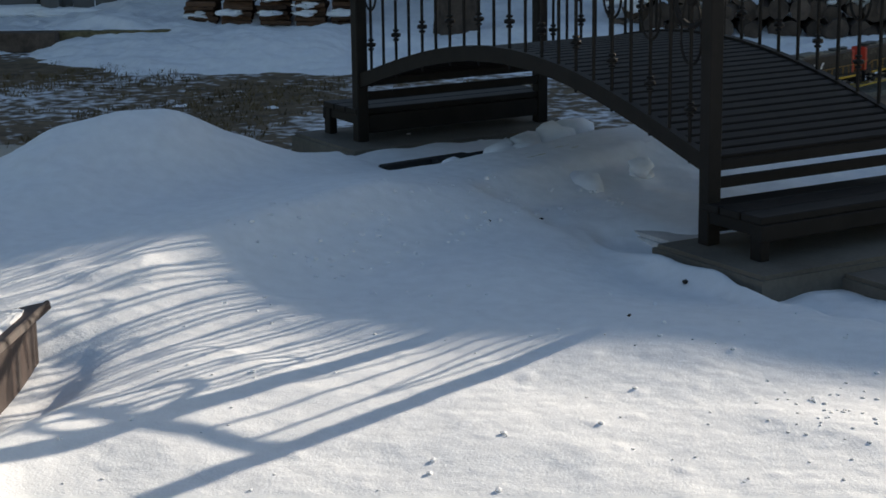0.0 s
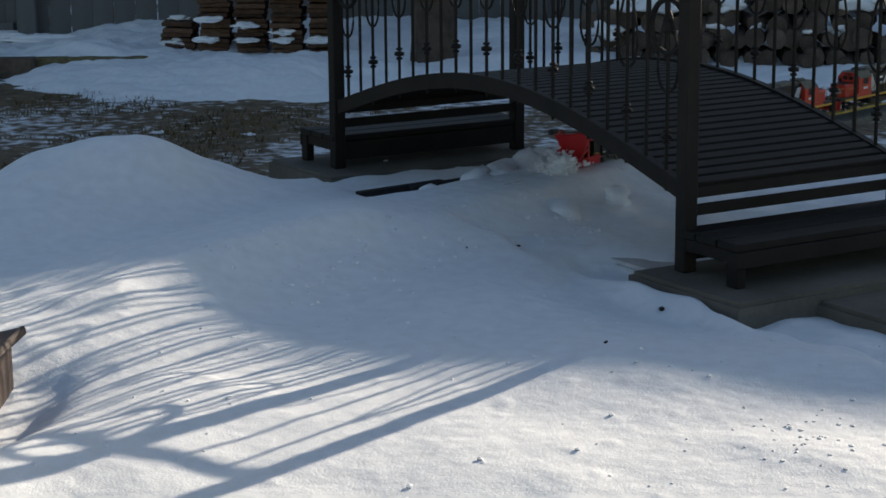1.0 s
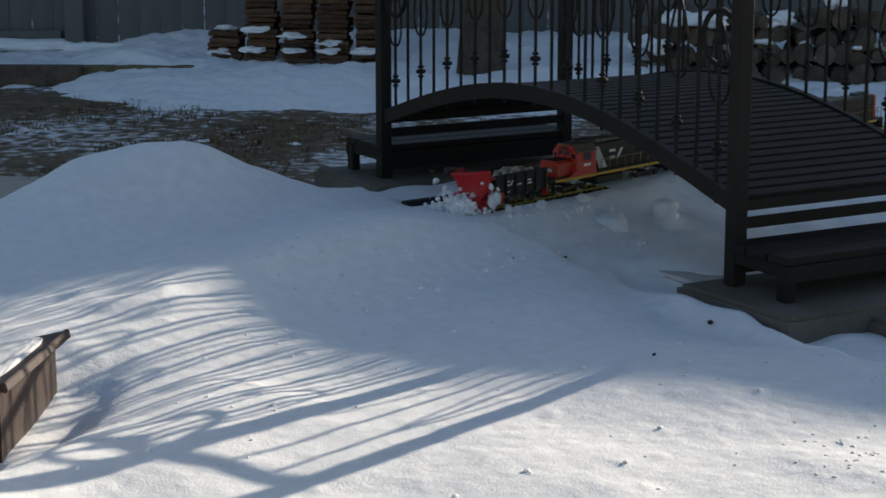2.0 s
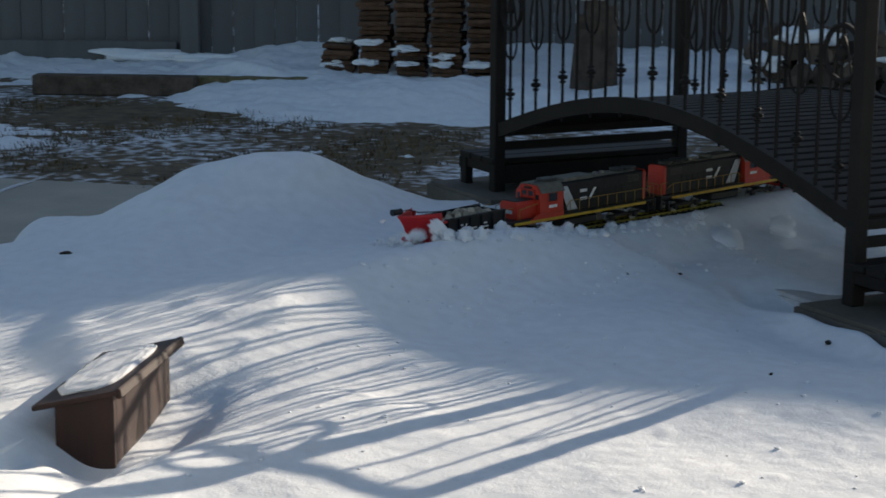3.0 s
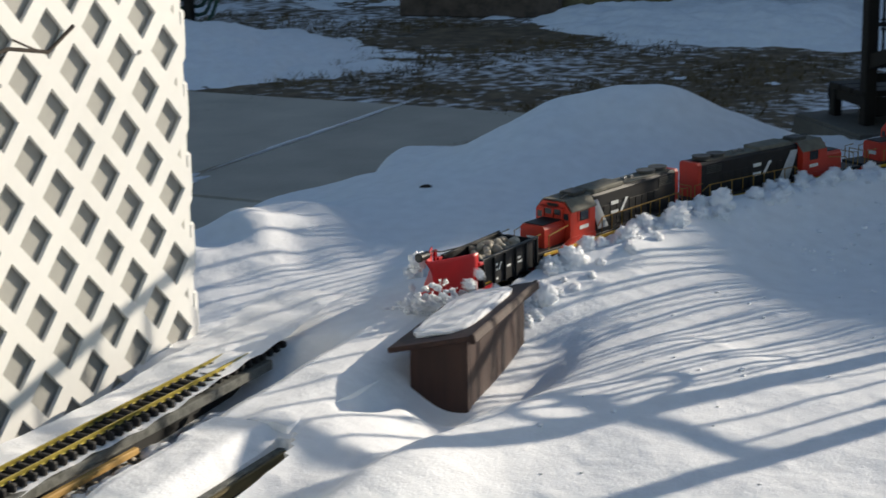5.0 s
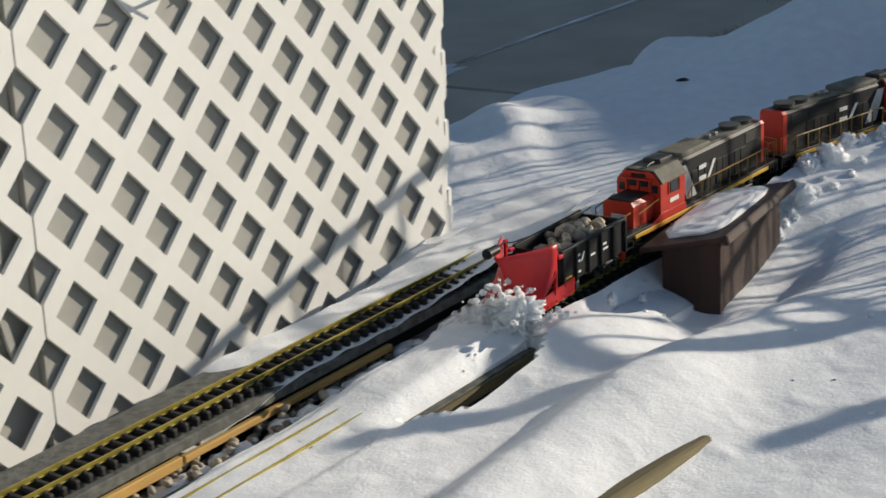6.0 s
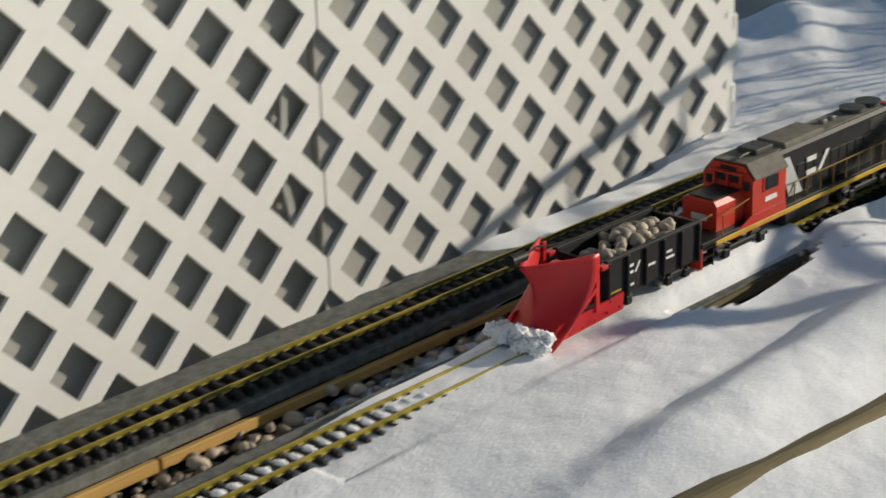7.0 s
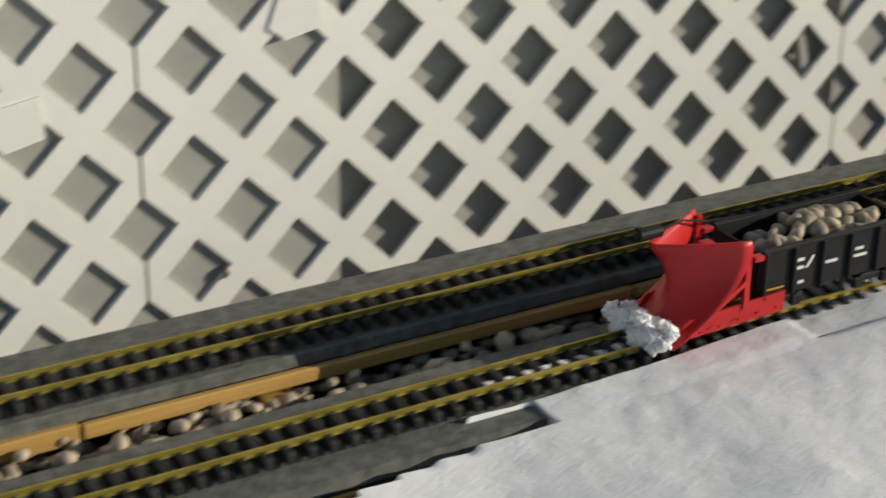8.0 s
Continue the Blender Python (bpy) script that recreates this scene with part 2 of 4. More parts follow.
def open_snow(x, y):
    """The snow as it lay before the plough: drifts over yard and line."""
    d, s = off_line(x, y)
    z = -0.105 + 0 * x
    z += 0.185 * bump(x, y, 3.35, -0.22, 0.42, 0.235, -20) + 0.065 * bump(x, y, 2.55, -0.07, 0.5, 0.25) + 0.07 * bump(x, y, 3.25, 0.02, 0.1, 0.12) + 0.055 * bump(x, y, 3.45, -0.32, 0.14, 0.12)
    z += (0.11 + 0.02 * np.sin(23 * x) * np.sin(19 * y)) * bump(x, y, 1.86, 0.27, 0.24, 0.13)
    z += 0.026 * np.sin(11 * x + 2 * y) * np.sin(9 * y + 1) * bump(x, y, 3.25, 0.0, 0.45, 0.3)
    near = (1 - ramp(0.5, 0.85, x)) * ramp(-1.15, -0.85, y) * ramp(-1.3, -0.9, x)
    z += 0.035 * near + 0.035 * bump(x, y, 1.25, -1.04, 0.4, 0.18, 9)
    crest = -0.85 + 0.012 * np.sin(4 * x)
    z += 0.05 * ramp(0.085, 0.0, y - crest) * np.exp(-0.5 * (np.minimum(y - crest, 0) / 0.085) ** 2) * ramp(-0.7, 0.1, x) * (1 - ramp(0.85, 1.2, x))
    # level drift across the line, thinning out towards the shelter
    wide = np.where(d > 0, 0.09 + 0.19 * ramp(1.25, 1.95, s), 0.22)
    drift = np.exp(-0.5 * (d / wide) ** 2) * ramp(0.35, 1.0, s) * (1 - ramp(3.2, 3.9, s))
    z = z * (1 - drift) + (-0.036 + 0.033 * ramp(1.0, 2.2, s)) * drift
    z += 0.032 * np.exp(-0.5 * ((d - 0.15) / 0.06) ** 2) * ramp(1.5, 2.1, s) * (1 - ramp(3.0, 3.5, s))
    z -= 0.025 * np.exp(-0.5 * ((d - 0.5) / 0.13) ** 2) * ramp(1.9, 2.4, s) * (1 - ramp(3.2, 3.6, s))
    z -= 0.075 * ramp(1.9, 2.6, x) * ramp(-1.5, -2.0, y)
    # paving and lawn end the bank; under the bridge only a thin cover is left
    z -= 0.45 * ramp(0.5, 0.85, y + 0.06 * np.sin(7 * x)) + 0.32 * ramp(3.55, 4.05, x + 0.45 * y + 0.05 * np.sin(9 * y)) * ramp(-0.8, -0.5, y)
    front = 0.64 * x - 0.77 * y + 0.025 * np.sin(13 * y) + 0.012 * np.sin(31 * y)
    thin = ramp(3.1, 3.24, front) * ramp(-0.6, -0.75, y) * ramp(-3.4, -2.9, y)
    z = z * (1 - thin) + (-0.134 + 0.005 * np.sin(6 * x) * np.sin(7 * y) + 0.007 * np.sin(19 * x + 3) * np.sin(23 * y + 2 * x)) * thin
    z -= 0.055 * ramp(-3.4, -2.9, y) * ramp(3.2, 3.32, front) * ramp(0.45, 0.65, d) * ramp(3.2, 2.9, x) + 0.3 * ramp(4.7, 5.05, x)
    flat = np.exp(-0.5 * (np.maximum(np.abs(d) - 0.1, 0) / 0.1) ** 2) * ramp(3.0, 3.7, s)
    z = z * (1 - flat) + (-0.047 - 0.003 * ramp(3.7, 4.2, s)) * flat
    # hollow round the shelter
    z -= 0.03 * bump(x, y, 1.0, -0.7, 0.22, 0.09, 4)
    z -= 0.03 * bump(x, y, 1.22, -0.79, 0.18, 0.04, 6) + 0.06 * bump(x, y, 0.98, -0.68, 0.045, 0.05)
    # clear board and stone channel beside the lattice
    clear = (1 - ramp(0.98, 1.16, x + 0.3 * (y + 0.3))) * np.where((d < -0.075) & (y < 0.5) & (x > -2.25), 1.0, 0.0)
    z = z * (1 - clear) - (0.18 - 0.04 * ramp(0.0, 0.6, x)) * clear
    shelf = np.exp(-0.5 * (np.maximum(np.abs(d) - 0.1, 0) / 0.11) ** 2) * (1 - ramp(0.6, 1.3, s)) * (d > -0.12) * (1 - clear) * np.where(d < 0, ramp(0.35, 0.75, s), 1.0)
    return z * (1 - shelf) - (0.036 + 0.0095 * ramp(0.5, 0.15, s) + 0.0175 * ramp(0.2, -0.9, s)) * shelf


def snow_height(x, y):
    z = open_snow(x, y)
    d, s = off_line(x, y)
    z = np.where((np.abs(d) < COVER_HALF) & (s > COVER_FROM) & (s < COVER_TO + 0.02), np.minimum(z - 0.004, -0.088), z)
    on_bed = (np.abs(d - 0.015) < 0.085) & (s <= COVER_FROM) & (s > -2.25)
    thin = np.where(s > -0.75, -0.037 - 0.017 * ramp(0.45, 0.05, s) - 0.022 * ramp(-0.2, -0.75, s), -0.09)
    thin = np.where((d > 0.047) & (s > -1.04) & (s < -0.55), -0.056 - 0.008 * ramp(-0.5, -1.0, s), thin)
    thin = np.where((d < -0.055) & (s < 0.5), thin - 0.008 - 0.02 * ramp(0.0, -0.5, s), thin)
    thin = np.where((s < -0.95) & (d > 0.055), -0.2, thin)
    z = np.where(on_bed, thin, z)
    # bare edge of the board, where the snow has slid away
    slit = 0.062 * np.sqrt(np.clip(1 - ((s - 0.4) / 0.2) ** 2, 0, 1))
    lip = np.clip(1.4 - 1.4 * ((s - 0.4) / 0.27) ** 2, 0, 1) * ramp(0.03, 0.068, d) * (d < 0.1)
    z = z * (1 - lip) - 0.071 * lip
    z -= 0.03 * np.exp(-0.5 * ((d - 0.17) / 0.05) ** 2) * np.exp(-0.5 * ((s - 0.38) / 0.14) ** 2)
    z = np.where((d > 0.074) & (d < 0.083 + slit) & (slit > 0.008), -0.25, z)
    z -= 0.05 * bump(x, y, 0.88, -0.61, 0.05, 0.02)
    z -= 0.5 * ramp(-1.03, -1.07, x + 0.012 * np.sin(60 * d) + 5.4 * np.minimum(d - 0.1, 0.075)) * (d > 0.095) * (x > -2.15) * ramp(0.5, 0.4, d)
    return z


def relief(x, y):
    p = Vector((float(x), float(y), 0.0))
    fine = noise.noise(p * 31.0)
    heap = 1.0 if -0.75 < y < 0.6 and 1.4 < x < 4.0 else 0.25
    return 0.011 * noise.noise(p * 2.3) + 0.005 * noise.noise(p * 6.0) + 0.013 * heap * noise.noise(p * 9.0) * max(0.0, 0.5 + noise.noise(p * 2.9))  + 0.001 * fine + 0.0022 * max(0.0, noise.noise(p * 17.0) - 0.35) * 3


def sheet(name, xs, ys, height, mat, rough=0.0):
    nx, ny = len(xs), len(ys)
    gx, gy = np.meshgrid(xs, ys, indexing="ij")
    zs = height(gx, gy)
    verts = [(float(a), float(b), float(c) + relief(a, b) + rough * (noise.noise(Vector((a * 3.5, b * 3.5, 1))) + 0.7 * noise.noise(Vector((a * 9, b * 9, 2))) + 0.4 * noise.noise(Vector((a * 22, b * 22, 3))))) for a, b, c in zip(gx.ravel(), gy.ravel(), zs.ravel())]
    faces = [(i * ny + j, (i + 1) * ny + j, (i + 1) * ny + j + 1, i * ny + j + 1) for i in range(nx - 1) for j in range(ny - 1)]
    me = bpy.data.meshes.new(name)
    me.from_pydata(verts, [], faces)
    me.polygons.foreach_set("use_smooth", [True] * len(me.polygons))
    me.set_sharp_from_angle(angle=radians(50))
    me.materials.append(mat)
    return new(name, me)


tagged(sheet("snow_bank", np.concatenate((np.linspace(-9.0, -1.3, 40, endpoint=False), np.linspace(-1.3, 4.1, 470, endpoint=False), np.linspace(4.1, 5.1, 30))), np.concatenate((np.linspace(-9.0, -2.9, 40, endpoint=False), np.linspace(-2.9, 0.95, 400))), snow_height, SNOW), "deep soft snow covering the yard beside the track", "snow", kind="stuff")


def far_snow(x, y):
    z = -0.36 + 0.1 * ramp(7.4, 8.5, x + 0.25 * np.sin(1.7 * y) + 0.12 * np.sin(5 * y) - 0.3 * ramp(1.0, 3.0, y)) * (1 - 0.75 * ramp(2.0, 2.7, y)) + 0.1 * ramp(8.6, 9.8, x) * (1 - 0.3 * ramp(2.0, 2.8, y))
    z += 0.07 * bump(x, y, 8.2, 0.7, 0.5, 0.7) + 0.075 * bump(x, y, 8.85, 1.9, 0.13, 0.42) + 0.1 * bump(x, y, 8.6, -0.9, 0.5, 0.4) + 0.22 * bump(x, y, 6.1, 3.4, 0.6, 0.62)
    return z + 0.02 * np.sin(3.1 * x + 1.7 * y) * np.sin(2.3 * y)


tagged(sheet("snow_drift", np.linspace(5.2, 11.0, 300), np.linspace(-6.5, 5.5, 420), far_snow, SNOW, 0.032), "shaded snow drifts lying along the fence", "snow", kind="stuff")


def slab(name, outline, top, thick, label, mat=CONCRETE, category="paving", m=None):
    b = prism(bmesh.new(), outline, top - thick, top)
    bmesh.ops.bevel(b, geom=[e for e in b.edges if all(v.co.z > top - 1e-4 for v in e.verts)], offset=0.012, segments=2, affect="EDGES")
    return tagged(part(name, b, mat, m=m), label, category, kind="structure")


for x0, x1 in ((1.3, 3.2), (3.212, 5.15)):
    for y0, y1 in ((0.3, 1.5), (1.512, 2.7), (2.712, 3.9)):
        slab("pavement", [(x0, y0), (x1, y0), (x1, y1), (x0, y1)], -0.3, 0.12, "grey concrete paving slab with snow in the joints")
    tagged(part("snow_line", lump(bmesh.new(), 1.0, stretch=((x1 - x0) * 0.3, 0.009, 0.004), seed=x0, rough=1.2, sub=4, freq=5), CHUNK, m=pose((x0 + x1) / 2 + 0.3, 1.506, -0.3)), "thin line of snow caught in a paving joint", "snow", kind="stuff")
for i, (x, y, r) in enumerate(((3.3, 1.52, 0.16), (3.55, 1.75, 0.08), (2.2, 1.1, 0.1))):
    tagged(part("snow_patch", lump(bmesh.new(), r, stretch=(1, 0.45, 0.035), seed=i + 3, rough=0.9, sub=4, freq=2.5), CHUNK, m=pose(x, y, -0.301, 0, 0, -12)), "thin patch of snow left on the paving", "snow", kind="stuff")

# ---- white lattice skirting ----
P = 0.1525
LAT_Z0, LAT_Z1 = -0.15, 0.95


def clip(poly, axis, limit, keep_above):
    out = []
    for i, p in enumerate(poly):
        q = poly[(i + 1) % len(poly)]
        a, c = (p[axis] >= limit) == keep_above, (q[axis] >= limit) == keep_above
        if a:
            out.append(p)
        if a != c:
            t = (limit - p[axis]) / (q[axis] - p[axis])
            out.append((p[0] + t * (q[0] - p[0]), p[1] + t * (q[1] - p[1])))
    return out


def lattice_panel(u0, u1):
    """One moulded panel: a sheet pierced by square holes that stand on their corners."""
    b = bmesh.new()
    hole, cell = 0.325 * P, 0.5 * P
    for i in range(2 * u0 - 1, 2 * u1 + 2):
        for j in range(-4, 16):
            if (i + j) % 2:
                continue
            cx, cz = i * P / 2, j * P / 2
            ring = [(1, 0), (0, 1), (-1, 0), (0, -1)]
            for k in range(4):
                (ax, az), (bx, bz) = ring[k], ring[(k + 1) % 4]
                poly = [(cx + hole * ax, cz + hole * az), (cx + cell * ax, cz + cell * az), (cx + cell * bx, cz + cell * bz), (cx + hole * bx, cz + hole * bz)]
                for axis, limit, above in ((0, u0 * P + 0.0025, True), (0, u1 * P - 0.0025, False), (1, LAT_Z0, True), (1, LAT_Z1, False)):
                    poly = clip(poly, axis, limit, above) if poly else poly
                if len(poly) > 2:
                    low = [b.verts.new((x, -0.004, z)) for x, z in poly]
                    high = [b.verts.new((x, 0.005, z)) for x, z in poly]
                    b.faces.new(low), b.faces.new(high[::-1])
                    for m in range(len(poly)):
                        n = (m + 1) % len(poly)
                        b.faces.new((low[n], low[m], high[m], high[n]))
    bmesh.ops.recalc_face_normals(b, faces=b.faces)
    return b


lattice = tagged(thing("lattice_skirting", "white plastic diamond lattice skirting of upright panels, partly sunlit", "lattice"), kind="structure")
for u0, u1 in ((-16, -8), (-8, 0), (0, 8)):
    panel = part("lattice_panel", lattice_panel(u0, u1), WHITE, lattice)
    for u, v in ((u0 + 1.44, 3.02), (u0 + 4.0, 3.5), (u0 + 6.9, 3.52)):
        part("screw", rod(bmesh.new(), (u * P, -0.004, v * P), (u * P, -0.007, v * P), 0.0045, sides=10), STEEL, panel, "small steel screw head")
part("corner_strip", box(bmesh.new(), (0.03, 0.02, 1.1), (8 * P - 0.004, 0.02, 0.4), bevel=0.003), WHITE, lattice, "narrow white corner strip")
for j in range(5):
    part("corner_tab", box(bmesh.new(), (0.022, 0.012, 0.085), (8 * P + 0.012, 0.014, -0.05 + j * P), bevel=0.005), WHITE, lattice)
for u, v in ((-6.4, 1.55), (-9.0, 0.95)):
    b = bmesh.new()
    prism(b, [(0, 0), (0.055, 0.012), (0.05, 0.07), (-0.01, 0.06), (-0.025, 0.02)], -0.003, 0.0, "y")
    part("mending_plate", b, WHITE, lattice, "torn white plastic piece screwed over a hole", m=pose(u * P - 0.03, -0.0045, v * P))
for x0, x1, y in ((-3.2, -0.92, 0.0056), (-0.918, 0.0, 0.022), (0.002, 1.2, 0.009)):
    tagged(part("wall_behind_lattice", box(bmesh.new(), (x1 - x0, 0.03, 1.3), ((x0 + x1) / 2, y + 0.015, 0.36)), GREY_WALL), "plain grey panel wall behind the lattice", "wall", kind="structure")
for i, (u, v, lean) in enumerate(((-0.5, 1.5, 4), (-0.5, 0.5, -14))):
    tagged(part("wall_batten", box(bmesh.new(), (0.016, 0.006, 0.13), bevel=0.001), GREY_WALL, m=pose(u * P + 0.003, 0.0087, v * P, 0, lean, 0)), "loose grey batten standing behind the lattice", "batten")

# ---- roadbeds and track ----
tagged(part("roadbed_rear", box(bmesh.new(), (3.2, 0.172, 0.02), (-0.55, -0.205, -0.086), bevel=0.002), BED), "grey felt-topped board carrying the rear garden track", "roadbed", kind="structure")
tagged(part("roadbed_joist", box(bmesh.new(), (3.15, 0.1, 0.12), (-0.53, -0.19, -0.157)), BLACK_SIDE), "black painted joist under the rear track", "joist", kind="structure")
for x0, x1, h, stuff_ in ((-2.1, -1.43, 0.026, TAN), (-1.425, -0.62, 0.02, TAN), (-0.616, -0.02, 0.018, TAN), (-0.016, 0.56, 0.013, TAN)):
    tagged(part("timber_fascia", box(bmesh.new(), (x1 - x0, 0.012, h), ((x0 + x1) / 2, -0.297, -0.105), bevel=0.002), stuff_), "tan timber strip along the board's edge", "timber")
tagged(part("timber_block", box(bmesh.new(), (0.045, 0.04, 0.035), (-1.17, -0.3, -0.136), bevel=0.002), TAN), "short tan timber block under the rear board", "timber")


def ribbon(s0, s1, near_off, far_off, z0, z1, pace=0.1):
    """A board that follows the line."""
    b, rings, s = bmesh.new(), [], s0
    while s <= s1 + 1e-6:
        a, c = on_line(s, near_off)[0], on_line(s, far_off)[0]
        rings.append([b.verts.new((*p[:2], z)) for p, z in ((a, z0), (c, z0), (c, z1), (a, z1))])
        s += pace
    for r, q in zip(rings, rings[1:]):
        for k in range(4):
            b.faces.new((r[k], r[(k + 1) % 4], q[(k + 1) % 4], q[k]))
    b.faces.new(rings[0]), b.faces.new(rings[-1])
    bmesh.ops.recalc_face_normals(b, faces=b.faces)
    return b


tagged(part("roadbed_front", ribbon(-2.2, 6.6, -0.082, 0.09, -0.096, -0.0765), BED), "grey board carrying the front garden track", "roadbed", kind="structure")
tagged(part("roadbed_joist", ribbon(-2.2, 2.0, -0.085, 0.02, -0.2, -0.0965), BLACK_SIDE), "black painted joist under the front track", "joist", kind="structure")
tagged(part("timber_edge", ribbon(0.24, 0.66, -0.088, -0.0825, -0.1, -0.08), OLD_WOOD), "weathered pale edge of the front board", "timber")
# plain black strip that makes the gap beside the board black
tagged(part("black_strip", ribbon(0.2, 0.75, -0.135, -0.0885, -0.125, -0.105), BLACK_SIDE), "plain black strip set in a gap of the snow", "liner")
tagged(part("black_strip", ribbon(-2.1, -0.85, -0.5, -0.0915, -0.112, -0.102), BLACK_SIDE), "black liner sheet below the front board", "liner")
tagged(part("timber_edge", ribbon(-2.1, -1.12, -0.091, -0.0825, -0.125, -0.098), TAN), "tan timber strip under the front board", "timber")


def rail(offset, place, s0, s1):
    b, rings, s = bmesh.new(), [], s0
    prof = [(-0.003, 0), (0.003, 0), (0.001, 0.0016), (0.001, 0.0058), (0.0017, 0.0064), (0.0017, 0.0083), (-0.0017, 0.0083), (-0.0017, 0.0064), (-0.001, 0.0058), (-0.001, 0.0016)]
    while s <= s1 + 1e-6:
        p, a = place(s, offset)
        side = Vector((-math.sin(a), math.cos(a), 0))
        rings.append([b.verts.new(p + side * u + Vector((0, 0, RAIL_Z - 0.0083 + v))) for u, v in prof])
        s += 0.1
    for r, q in zip(rings, rings[1:]):
        for k in range(len(prof)):
            b.faces.new((r[k], r[(k + 1) % len(prof)], q[(k + 1) % len(prof)], q[k]))
    bmesh.ops.recalc_face_normals(b, faces=b.faces)
    return b


def far_line(s, off=0.0):
    return Vector((s, -0.243 + off, 0)), 0.0


tie_bm = box(bmesh.new(), (0.0125, 0.08, 0.016), bevel=0.003)
for side in (-1, 1):
    for edge in (-1, 1):
        box(tie_bm, (0.0085, 0.004, 0.004), (0, side * 0.0225 + edge * 0.0046, 0.0092), bevel=0.0008)
TIE_MESH = mesh_of("tie", tie_bm, TIE)
for place, s0, s1 in ((far_line, -2.1, 1.13), (on_line, -2.2, 6.5)):
    track = thing("track", "brass-railed model garden track on black ties", "track", group="garden railway tracks")
    for off in (-0.0225, 0.0225):
        part("rail", rail(off, place, s0, s1), BRASS, track, "tarnished brass rail")
    s = s0
    while s < min(s1, 4.4):
        p, a = place(s)
        part("tie", TIE_MESH, TIE, track, m=Matrix.Translation(p + Vector((0, 0, RAIL_Z - 0.0155))) @ Matrix.Rotation(a, 4, "Z"))
        s += 0.0275
# thin snow over the far end of the rear track


def dusting(x, y):
    return -0.1 + 0.03 * ramp(0.12, 0.36, x + 0.06 * np.sin(40 * y) + 0.03 * np.sin(23 * x)) + 0.018 * ramp(0.5, 1.1, x) + 0.03 * ramp(1.0, 1.35, x) + 0.002 * np.sin(60 * x + 30 * y) * np.sin(47 * y)


tagged(sheet("snow_dusting", np.linspace(0.0, 1.36, 160), np.linspace(-0.292, -0.12, 40), dusting, SNOW), "thin snow lying over the rear track board", "snow", kind="stuff")
# snow between the ties of the front track
b = bmesh.new()
for i in range(42):
    x = -0.995 + 0.0275 * i
    k = min(1.0, max(0.4, (x + 1.05) / 0.35))
    lump(b, 0.02, (x + 0.01375, LINE_Y + 0.002 * math.sin(i * 5), -0.066), (0.62, 0.98 * k, 0.62 * (0.4 + 0.6 * k)), seed=i + 50, sub=2, rough=0.3)
tagged(part("snow_between_ties", b, CHUNK, smooth=True), "small pads of snow between the ties", "snow", kind="stuff")

# ---- pebbles in the channel between the tracks ----
SOIL = material("dark_wet_soil", (0.035, 0.028, 0.02), rough=0.9, vary=0.4, scale=30, bump=0.6)
tagged(part("channel_floor", box(bmesh.new(), (2.75, 0.175, 0.02), (-0.72, -0.35, -0.163)), SOIL), "dark wet soil at the bottom of the stone channel", "soil", kind="structure")
PEBBLES = [mesh_of("pebble", lump(bmesh.new(), 0.0125, stretch=(1.25, 0.95, 0.75), seed=i + 1, rough=0.28, sub=2, freq=0.9), PEBBLE, True) for i in range(7)]
rng = random.Random(4)
bed = thing("pebble_bed", "rounded tan and grey river pebbles filling the channel", "pebbles", pose(0, 0, 0))
for i in range(299):
    x = -1.7 + 2.1 * (i / 299) ** 1.15 + rng.uniform(-0.02, 0.02)
    y = rng.uniform(-0.415, -0.305) if i % 5 else rng.uniform(-0.34, -0.27)
    k = rng.choice((0.55, 0.65, 0.75, 0.9, 1.1))
    part("pebble", PEBBLES[i % 7], PEBBLE, bed, m=pose(x, y, -0.138 + rng.uniform(0, 0.034), rng.uniform(-40, 40), rng.uniform(-40, 40), rng.uniform(0, 360)) @ Matrix.Scale(k, 4))
b = bmesh.new()
for i in range(900):
    x = -1.75 + 2.4 * i / 900
    lump(b, rng.uniform(0.006, 0.0115), (x, rng.uniform(-0.41, -0.275), -0.145 + rng.uniform(0, 0.024)), (1.3, 1.0, 0.75), seed=i % 9, sub=1)
tagged(part("gravel", b, PEBBLE, smooth=True), "small tan gravel between the larger pebbles", "gravel", kind="stuff")
b = bmesh.new()
for i in range(120):
    lump(b, rng.uniform(0.01, 0.03), (-0.75 + 1.7 * (i / 120) ** 0.7 + rng.uniform(-0.02, 0.02), rng.uniform(-0.42, -0.31), -0.14 + 0.02 * min(1, i / 60)), (1.4, 1.0, 0.45), seed=i + 9, sub=2)
tagged(part("snow_in_channel", b, CHUNK, smooth=True), "crumbs of snow caught among the pebbles", "snow", kind="stuff")
LEAF = material("dry_leaf", (0.32, 0.17, 0.06), rough=0.8, vary=0.3, scale=40)
for x, y, a in ((-1.38, -0.36, 20), (-1.33, -0.385, 160), (-1.1, 0.012, 70), (-0.35, -0.37, 200)):
    b = bmesh.new()
    ring = [b.verts.new((0.024 * math.cos(t), 0.011 * math.sin(t) * (1 - 0.3 * math.cos(t)), 0.006 * math.cos(2 * t))) for t in [k * math.pi / 6 for k in range(12)]]
    b.faces.new(ring)
    bmesh.ops.solidify(b, geom=b.faces[:], thickness=0.0006)
    upright = y > -0.1
    tagged(part("dry_leaf", b, LEAF, m=pose(x, y, -0.09 if upright else -0.112, 80 if upright else 25, 10, a)), "curled dry brown leaf", "leaf", group="fallen leaves")

# ---- landscape timber half buried in the foreground ----
b = box(bmesh.new(), (0.9, 0.036, 0.05), bevel=0.004)
tagged(part("landscape_timber", b, OLD_WOOD, m=pose(-0.05, -0.985, -0.088, -14, 2.2, -3)), "weathered yellowish timber edging half buried in snow", "timber")


